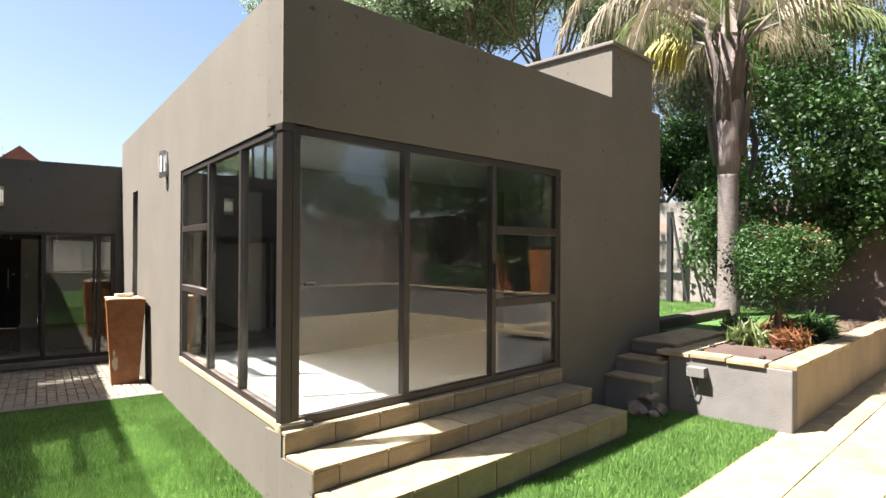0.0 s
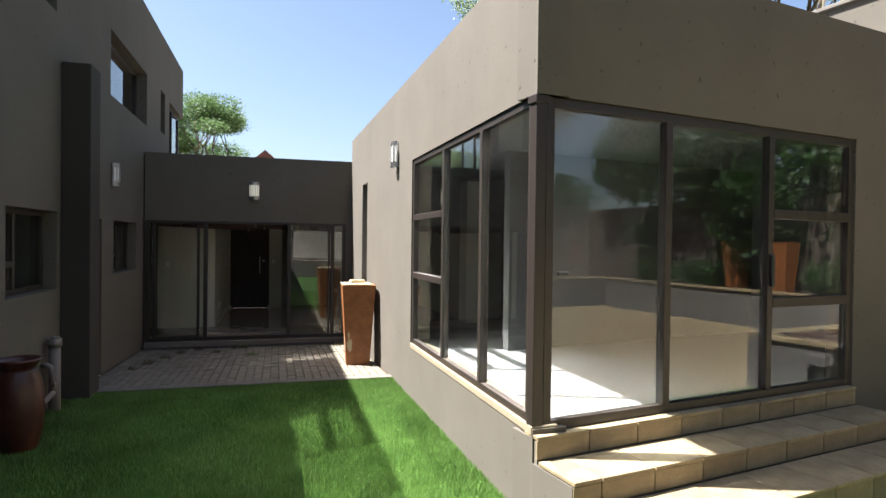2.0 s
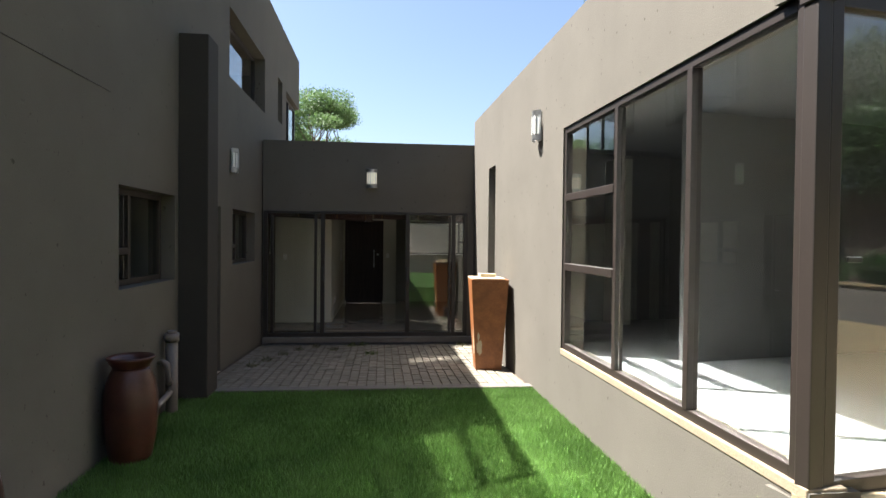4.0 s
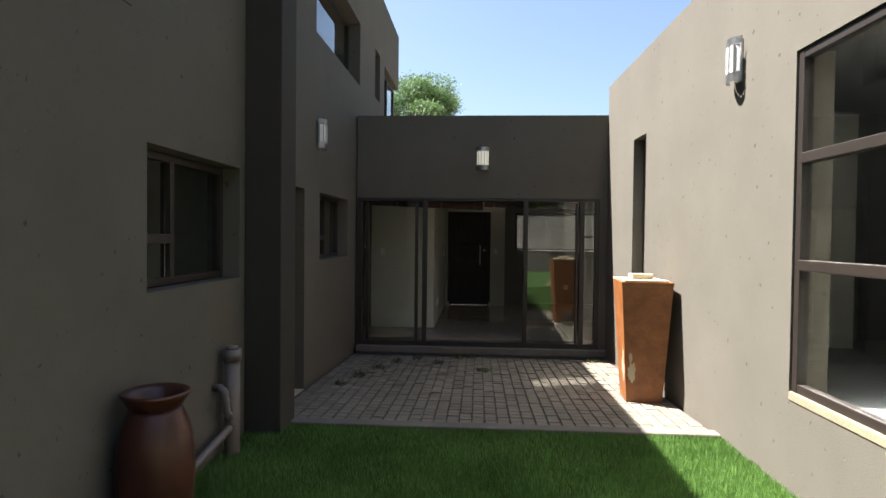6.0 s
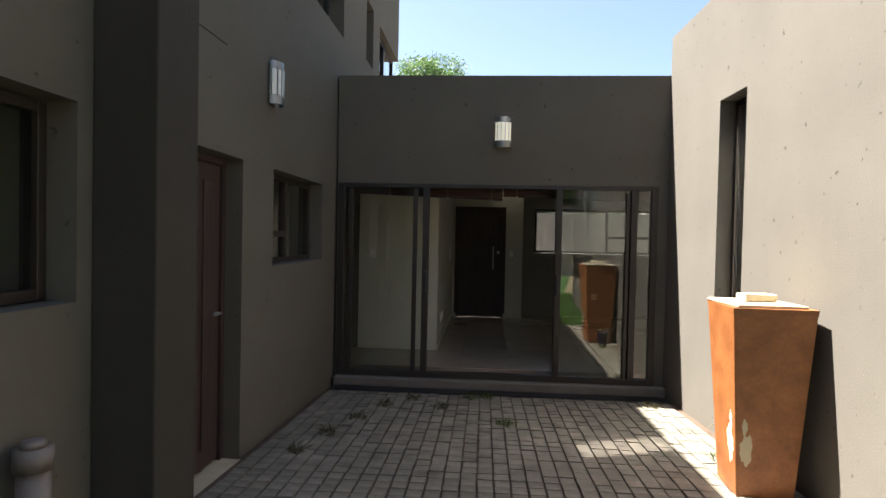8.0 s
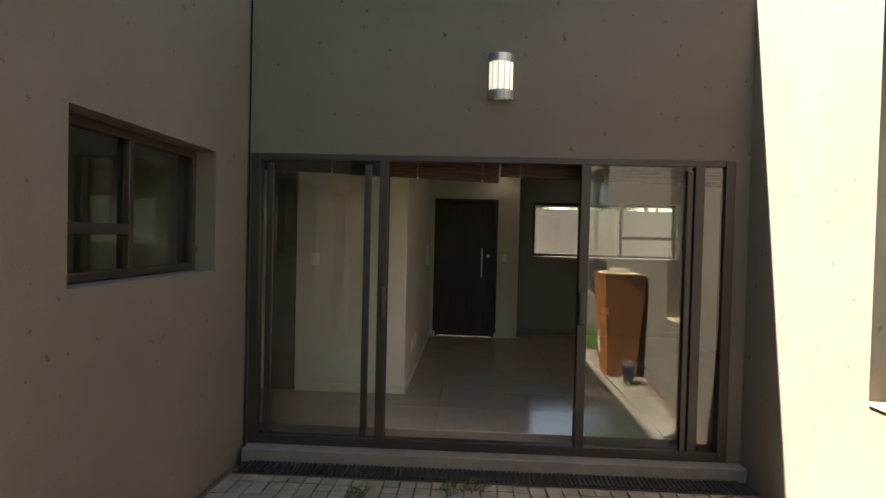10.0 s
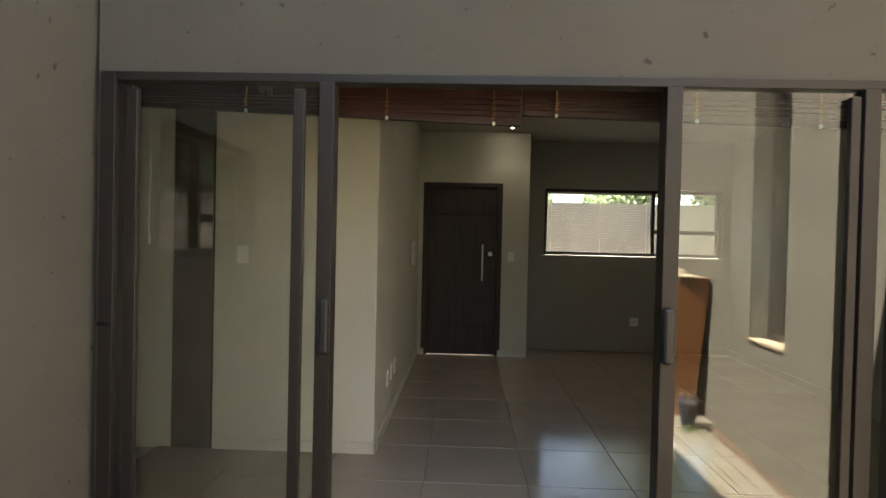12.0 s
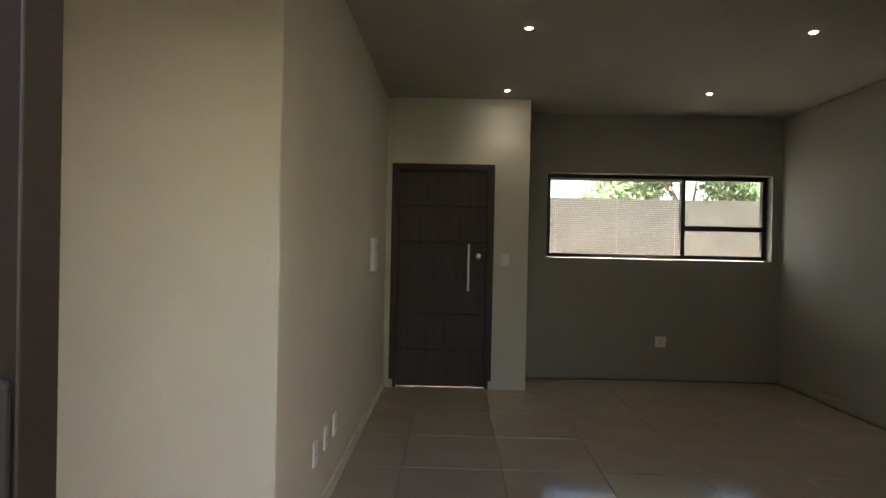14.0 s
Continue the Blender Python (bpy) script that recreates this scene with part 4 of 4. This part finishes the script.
structure("wall_retaining_south", box(-4.5, 10.0, -10.75, -10.505, -0.3, 0.77), GREYREND, "low grey retaining wall behind the patio", FRONT)
structure("coping_east", box(9.75, 10.05, -10.5, -1.98, 0.77, 0.82, 0.01), SANDSTONE, "sandstone coping on the retaining wall", FRONT)
structure("coping_south", box(-4.5, 10.05, -10.79, -10.50, 0.77, 0.82, 0.01), SANDSTONE, "sandstone coping behind the patio", FRONT)
structure("terrace_east_soil", box(10.0, 11.3, -13.1, -1.935, -0.3, 0.72), SOIL, "planting soil behind the retaining wall", FRONT)
structure("terrace_south_soil", box(-4.5, 10.0, -13.1, -10.75, -0.3, 0.72), SOIL, "planting soil behind the south wall", FRONT)
for v in (-5.5, -6.7):
    tapered_planter(FRONT @ pose(10.6, v, 0.72), "tall tapered rust-orange planter on the garden terrace")

# fence posts and stay by the boundary wall
fp = thing("fence_post", FRONT @ pose(11.2, 2.35, 0.70), "dark steel post with a leaning stay", "post")
part("post", box(-0.06, 0.06, -0.06, 0.06, 0, 2.1, 0.01), BLACK, fp)
part("stay", tube([(-0.1, -0.1, 2.0), (-0.3, -0.55, 0.0)], 0.03, 8), BLACK, fp)
part("rail", box(-0.03, 0.03, 0.06, 1.9, 0.55, 0.62), BLACK, fp)
part("rail", box(-0.03, 0.03, 0.06, 1.9, 1.35, 1.42), BLACK, fp)


# ---- plants ----
def leaf_cloud(name, centres, count, size, mat, parent, seed, aspect=0.5, flat=0.0, label=""):
    """Many small pointed leaves: centres are (x, y, z, radius, squash)."""
    g = np.random.default_rng(seed)
    c = np.array(centres, float)
    weight = c[:, 3] ** 2
    pick = g.choice(len(c), count, p=weight / weight.sum())
    d = g.normal(size=(count, 3))
    d /= np.linalg.norm(d, axis=1)[:, None]
    rad = c[pick, 3] * g.uniform(0.35, 1.0, count) ** 0.5 * (1 + 0.15 * g.normal(size=count))
    pos = c[pick, :3] + d * rad[:, None] * np.stack([np.ones(count), np.ones(count), c[pick, 4]], 1)
    a = g.normal(size=(count, 3))
    a[:, 2] *= 1 - flat
    a /= np.linalg.norm(a, axis=1)[:, None]
    b = np.cross(a, g.normal(size=(count, 3)))
    b /= np.linalg.norm(b, axis=1)[:, None]
    s = size * g.uniform(0.6, 1.3, count)[:, None]
    v = np.stack([pos - a * s, pos + b * s * aspect, pos + a * s, pos - b * s * aspect], 1).reshape(-1, 3)
    me = bpy.data.meshes.new(name)
    me.from_pydata(v.tolist(), [], np.arange(count * 4).reshape(-1, 4).tolist())
    me.materials.append(mat)
    ob = new(name, me)
    ob.parent = parent
    return tagged(ob, label)


def branching(base, top, spread, seed, levels, radius):
    """Trunk and limbs as tapered bars; returns the bmesh and the limb ends."""
    r = random.Random(seed)
    bm = bmesh.new()
    ends = []

    def grow(p, d, length, rad, level):
        mid = p + d * length * 0.5 + Vector((r.uniform(-1, 1), r.uniform(-1, 1), r.uniform(-0.3, 0.5))) * length * 0.08
        end = p + d * length
        tube([p, mid, end], [rad, rad * 0.82, rad * 0.62], 8 if level < 2 else 5, bm)
        if level >= levels:
            ends.append(end)
            return
        for _ in range(3 if level < 2 else 2):
            nd = (d + Vector((r.uniform(-1, 1), r.uniform(-1, 1), r.uniform(-0.15, 0.6))) * spread).normalized()
            grow(end, nd, length * r.uniform(0.6, 0.85), rad * 0.6, level + 1)

    grow(Vector(base), Vector(top).normalized(), Vector(top).length, radius, 0)
    return bm, ends


def tree(name, base, top, seed, leafsize, count, mat, label, spread=0.7, levels=4, radius=0.12, blob=0.5, squash=0.7):
    e = thing(name, pose(*base), label, "tree")
    bm, ends = branching((0, 0, 0), top, spread, seed, levels, radius)
    part("trunk", bm, WOOD, e, smooth=True)
    r = random.Random(seed + 1)
    cs = [(p.x, p.y, p.z, blob * r.uniform(0.5, 1.2), squash) for p in ends]
    leaf_cloud("crown", cs, count, leafsize, mat, e, seed, 0.42)
    return e


# palm
pb = Vector((10.69, 5.9, 0.68))
palm = thing("palm_tree", pose(*pb), "tall palm with ringed grey trunk and drooping half-dry fronds", "palm")
prof = []
for k in range(46):
    z = k * 0.058
    prof.append((0.215 - 0.045 * min(1, z / 0.8) + (0.008 if k % 2 else 0), z))
part("trunk", lathe(prof, 20), BARK, palm, "ringed grey trunk", True)
part("sheath", lathe([(0.172, 2.6), (0.21, 2.9), (0.255, 3.4), (0.265, 3.9), (0.22, 4.6), (0.15, 5.3), (0.05, 5.7)], 18), FIBRE, palm, "dry fibrous leaf-base sheath", True)
pr = random.Random(21)
for k in range(16):
    a = k * 2.4
    z = 2.6 + k * 0.17
    bmb = bmesh.new()
    r0 = 0.215 + 0.03 * math.sin(k)
    pts = [(r0, z, 0.09), (r0 + 0.07, z + 0.5, 0.14), (r0 + 0.13 + 0.12 * (k % 3 == 0), z + 1.0, 0.08), (r0 + 0.2, z + 1.35, 0.015)]
    prev = None
    for rr, zz, w in pts:
        row = [bmb.verts.new((rr * math.cos(a) - s * w * math.sin(a) - (0.03 * math.cos(a) if s == 0 else 0) * -1, rr * math.sin(a) + s * w * math.cos(a), zz)) for s in (-1, 0, 1)]
        if prev:
            for q in range(2):
                bmb.faces.new((prev[q], prev[q + 1], row[q + 1], row[q]))
        prev = row
    bmesh.ops.solidify(bmb, geom=bmb.faces[:], thickness=0.025)
    part("leaf_base", bmb, FIBRE, palm, smooth=True)

boot = bmesh.new()
prev = None
for rr, zz, w in ((0.30, 3.75, 0.02), (0.44, 3.55, 0.09), (0.50, 3.2, 0.13), (0.46, 2.85, 0.11), (0.38, 2.5, 0.03)):
    a = -0.62
    row = [boot.verts.new((rr * math.cos(a) - q * w * math.sin(a) + (0.03 if q == 0 else 0), rr * math.sin(a) + q * w * math.cos(a), zz)) for q in (-1, 0, 1)]
    if prev:
        for q in range(2):
            boot.faces.new((prev[q], prev[q + 1], row[q + 1], row[q]))
    prev = row
bmesh.ops.solidify(boot, geom=boot.faces[:], thickness=0.02)
part("hanging_leaf_base", boot, FIBRE, palm, "loose dry leaf base hanging from the trunk", True)


def palm_frond(az, rise, length, droop, mat, seed, leaf=0.45, z0=5.0):
    g = random.Random(seed)
    ca, sa = math.cos(az), math.sin(az)
    pts = []
    for k in range(13):
        f = k / 12
        r = 0.12 + length * (f - 0.18 * f * f * droop)
        z = z0 + rise * math.sin(f * 1.9) - droop * length * 0.75 * f * f * f
        pts.append(Vector((ca * r, sa * r, z)))
    rib = part("frond_rib", tube(pts, [0.045 * (1 - 0.85 * k / 12) for k in range(13)], 6), FIBRE if mat is DRY else FROND, palm)
    verts, faces = [], []
    for k in range(170):
        f = 0.22 + 0.78 * k / 170
        i = min(11, int(f * 12))
        p = pts[i].lerp(pts[i + 1], f * 12 - i)
        side = 1 if k % 2 else -1
        ll = leaf * (0.6 + 0.6 * math.sin(math.pi * f)) * g.uniform(0.8, 1.2)
        out = Vector((-sa * side, ca * side, 0)) * g.uniform(0.25, 0.6) + Vector((ca, sa, 0)) * g.uniform(0.1, 0.5) + Vector((0, 0, -1)) * g.uniform(0.4, 1.1)
        out.normalize()
        mid = p + out * ll * 0.55
        tip = p + out * ll * 0.85 + Vector((0, 0, -ll * 0.35))
        w = Vector((ca, sa, 0.2)) * 0.011
        n = len(verts)
        verts += [p - w * 0.5, p + w * 0.5, mid + w, mid - w, tip]
        faces += [(n, n + 1, n + 2, n + 3), (n + 3, n + 2, n + 4)]
    me = bpy.data.meshes.new("leaflets")
    me.from_pydata([tuple(v) for v in verts], [], faces)
    me.materials.append(mat)
    ob = new("leaflets", me)
    ob.parent = rib
    return rib


for k in range(15):
    az = k * 2.399 + 0.3
    palm_frond(az, pr.uniform(0.6, 1.9), pr.uniform(2.6, 3.6), pr.uniform(0.4, 0.95), DRY if k % 3 != 1 else FROND, 50 + k, 0.62, 4.75 + 0.05 * k)
fl = bmesh.new()
bunch = []
for k in range(260):
    a, b = pr.uniform(0, 6.283), pr.uniform(0, 1) ** 0.5
    x, y = -0.95 + 0.42 * b * math.cos(a), 0.75 + 0.42 * b * math.sin(a)
    top = 5.25 - 0.35 * b * b
    tube([(x * 0.9, y * 0.9, top), (x, y, top - 0.2), (x * 1.03, y * 1.03, top - pr.uniform(0.35, 0.6))], [0.012, 0.013, 0.006], 4, fl)
part("flower_bunch", fl, YELLOW, palm, "hanging yellow flower bunch")

# clipped round shrub in the bed
shrub = thing("round_shrub", FRONT @ pose(6.75, -1.2, 0.58), "clipped round shrub with glossy green and reddish leaves", "shrub")
part("stem", tube([(0, 0, 0), (0.02, 0.01, 0.35), (0, 0, 0.8)], [0.05, 0.042, 0.04], 10), WOOD, shrub, smooth=True)
ball = [(0, 0, 1.08, 0.66, 0.86), (0.22, 0.2, 1.2, 0.42, 0.9), (-0.3, -0.1, 1.08, 0.38, 0.8), (0.1, -0.3, 1.28, 0.38, 0.9), (-0.05, 0.25, 1.42, 0.32, 0.9), (-0.2, -0.2, 1.45, 0.24, 0.8), (0.35, -0.15, 0.92, 0.3, 0.8)]
leaf_cloud("crown", ball, 15000, 0.026, LEAF_DARK, shrub, 31, 0.5)
leaf_cloud("young_leaves", [(0.05, -0.1, 1.45, 0.45, 0.6), (0.2, -0.2, 1.4, 0.4, 0.6)], 600, 0.026, LEAF_RED, shrub, 32, 0.5, label="orange-red young leaves")
for k, (u, v, m_, s, n) in enumerate(((6.15, -1.0, FROND, 0.16, 260), (6.3, -1.45, LEAF_RED, 0.12, 220), (7.3, -1.5, LEAF_DARK, 0.14, 300), (7.6, -1.0, LEAF_RED, 0.12, 220), (7.0, -0.6, FROND, 0.16, 260), (8.3, -1.3, LEAF_DARK, 0.15, 350))):
    p = thing("bedding_plant", FRONT @ pose(u, v, 0.58), "low bushy bedding plant with narrow leaves in soil", "plant", "plants in the raised bed")
    leaf_cloud("leaves", [(0, 0, 0.16, 0.24, 0.7)], n, s, m_, p, 60 + k, 0.12)
for k, (u, v) in enumerate(((10.5, -4.4), (10.6, -7.8), (10.5, -9.3))):
    p = thing("terrace_shrub", FRONT @ pose(u, v, 0.70), "leafy green shrub on the garden terrace", "shrub", "terrace shrubs")
    leaf_cloud("leaves", [(0, 0, 0.4, 0.5, 0.8), (0.1, 0.4, 0.3, 0.35, 0.8)], 1500, 0.07, LEAF_DARK, p, 80 + k, 0.3)


# hedge and trees beyond the walls
def big_bush(u, v, height, radius, seed, mat, count, label, leaf=0.09):
    e = thing("broadleaf_tree", FRONT @ pose(u, v, 0), label, "tree")
    bm, ends = branching((0, 0, 0.0), (0, 0, height * 0.4), 0.9, seed, 2, 0.14)
    part("trunk", bm, WOOD, e, smooth=True)
    r = random.Random(seed)
    cs = []
    for k in range(26):
        a, f = r.uniform(0, 6.283), r.uniform(0.0, 1.0)
        rr = radius * (0.35 + 0.6 * math.sin(math.pi * min(1, 0.15 + 0.85 * f)))
        cs.append((rr * math.cos(a) * 0.8, rr * math.sin(a) * 0.8, height * (0.3 + 0.68 * f), radius * r.uniform(0.25, 0.45), 0.8))
    leaf_cloud("crown", cs, count, leaf, mat, e, seed, 0.5)


for k, (u, v, h, r) in enumerate(((12.4, 0.0, 5.8, 2.5), (12.5, -3.2, 6.4, 2.7), (12.4, -6.6, 6.0, 2.6), (12.6, -10.2, 6.4, 2.7), (13.4, 3.6, 5.0, 2.0), (9.5, -15.6, 10.0, 3.4), (5.6, -15.4, 9.5, 3.4), (1.8, -15.8, 10.5, 3.4), (-2.2, -15.6, 9.5, 3.4))):
    big_bush(u, v, h, r, 110 + k, LEAF_DARK, 46000 if k in (0, 1, 4) else 22000, "dense dark green broadleaf tree behind the garden wall", 0.062 if k in (0, 1, 4) else 0.10)
for k, (x, y, h) in enumerate(((12.0, 17.5, 12.5), (14.5, 14.5, 12.5), (17.5, 18.5, 14), (10.5, 22, 12.5), (18.5, 11.5, 11.5), (21.5, 14.0, 13), (21.0, 7.5, 11), (16.5, 8.8, 9))):
    tree("feathery_tree", (x, y, -0.3), (0.3, 0.2, h * 0.36), 140 + k, 0.072, 42000, LEAF_PALE, "tall feathery grey-green tree beyond the garden wall", 0.75, 4, 0.16, 1.35, 0.8)
for k, (x, y) in enumerate(((4.0, -21), (-6, -22), (14, -19))):
    tree("garden_tree", (x, y, -0.3), (0.2, 0.2, 2.8), 170 + k, 0.13, 9000, LEAF_PALE, "leafy tree behind the south boundary wall", 0.8, 4, 0.16, 1.1, 0.8)
tree("acacia_tree", (-2.2, 25.0, -0.3), (0.1, 0.0, 2.7), 190, 0.045, 30000, LEAF_ACACIA, "light green acacia rising behind the link roof", 0.9, 4, 0.11, 0.72, 0.5)
tree("acacia_tree", (-2.9, 26.2, -0.3), (-0.1, 0.0, 2.3), 194, 0.045, 30000, LEAF_ACACIA, "lower feathery green acacia behind the link roof", 1.0, 4, 0.10, 0.8, 0.5)
for k, (x, y) in enumerate(((1.0, 23.5), (3.5, 24.0), (6.0, 23.3))):
    tree("yard_tree", (x, y, -0.3), (0.1, 0.1, 1.3), 200 + k, 0.07, 5000, LEAF_PALE, "green shrubby tree behind the yard wall", 0.8, 3, 0.07, 0.55, 0.7)
tree("roof_side_tree", (4.3, 22.7, -0.3), (-0.1, 0.0, 1.9), 210, 0.06, 6000, LEAF_DARK, "small leafy tree beside the garden room roof", 0.7, 3, 0.08, 0.6, 0.8)

# neighbour's gable
nb = thing("neighbour_house", pose(-0.6, 34, 0), "distant house with a red tiled gable roof", "house")
part("wall", box(-2.9, 2.9, 0, 7, -0.4, 4.2), BOUNDARY, nb)
bm = bmesh.new()
pr4 = [[bm.verts.new((x, y, z)) for x, z in ((-3.2, 4.0), (0, 6.7), (3.2, 4.0))] for y in (-0.3, 7.3)]
bm.faces.new(pr4[0])
bm.faces.new(pr4[1])
for k in range(3):
    j = (k + 1) % 3
    bm.faces.new((pr4[0][k], pr4[0][j], pr4[1][j], pr4[1][k]))
part("roof", bm, ROOFTILE, nb, "red clay tile roof")


# ---- grass ----
def turf(name, polygon_test, x0, x1, y0, y1, z, count, seed, label):
    g = np.random.default_rng(seed)
    p = np.stack([g.uniform(x0, x1, count), g.uniform(y0, y1, count)], 1)
    p = p[polygon_test(p[:, 0], p[:, 1])]
    n = len(p)
    h = g.uniform(0.022, 0.05, n)
    a = g.uniform(0, 2 * np.pi, n)
    lean = g.uniform(0.0, 0.03, n)
    w = g.uniform(0.0022, 0.004, n)
    dx, dy = np.cos(a), np.sin(a)
    base = np.c_[p, np.full(n, z - 0.012)]
    v = np.stack([base + np.c_[-dy * w, dx * w, np.zeros(n)], base + np.c_[dy * w, -dx * w, np.zeros(n)], base + np.c_[dx * lean, dy * lean, h + 0.012]], 1).reshape(-1, 3)
    me = bpy.data.meshes.new(name)
    me.from_pydata(v.tolist(), [], np.arange(n * 3).reshape(-1, 3).tolist())
    me.materials.append(BLADE)
    return tagged(new(name, me), label, "grass", kind="stuff")


def uv_of(x, y):
    d = math.atan2(SE[1] - C0[1], SE[0] - C0[0])
    rx, ry = x - C0[0], y - C0[1]
    return rx * math.cos(d) + ry * math.sin(d), -rx * math.sin(d) + ry * math.cos(d)


def court(x, y):
    return x < 1.655 - 0.0234 * (y - 4.02)


def fore(x, y):
    u, v = uv_of(x, y)
    return (u > 0.01) & (v > -1.82) & (v < -0.02) & (u < 4.69) & ~((u < 3.36) & (v > -0.83)) & ~((u > 4.3) & (v > -0.62)) | (u <= 0.01) & (x > 1.6)


turf("lawn", court, -2.2, 1.7, 2.4, 8.19, -0.004, 420000, 5, "short bright green lawn in the courtyard")
turf("lawn", fore, 1.6, 6.6, 1.8, 4.8, -0.004, 160000, 6, "short bright green lawn before the steps")
turf("upper_lawn", lambda x, y: x > 0, 8.0, 13.0, 5.6, 9.5, 0.70, 60000, 7, "green lawn on the upper garden level")
for k, (x, y) in enumerate(((1.25, 9.95), (-0.62, 11.55), (-0.45, 11.62), (-0.30, 10.6), (-1.45, 11.1), (-1.6, 10.6), (-1.75, 10.15), (-1.85, 9.7), (-0.9, 11.1), (-1.2, 11.4), (1.2, 11.5))):
    wd = thing("weed", pose(x, y, slope(y)), "small green weed growing in the paving joints", "weed", "weeds in the paving")
    leaf_cloud("leaves", [(0, 0, 0.02, 0.09, 0.3)], 40, 0.045, FROND if k < 4 else WEEDDRY, wd, 300 + k, 0.14)
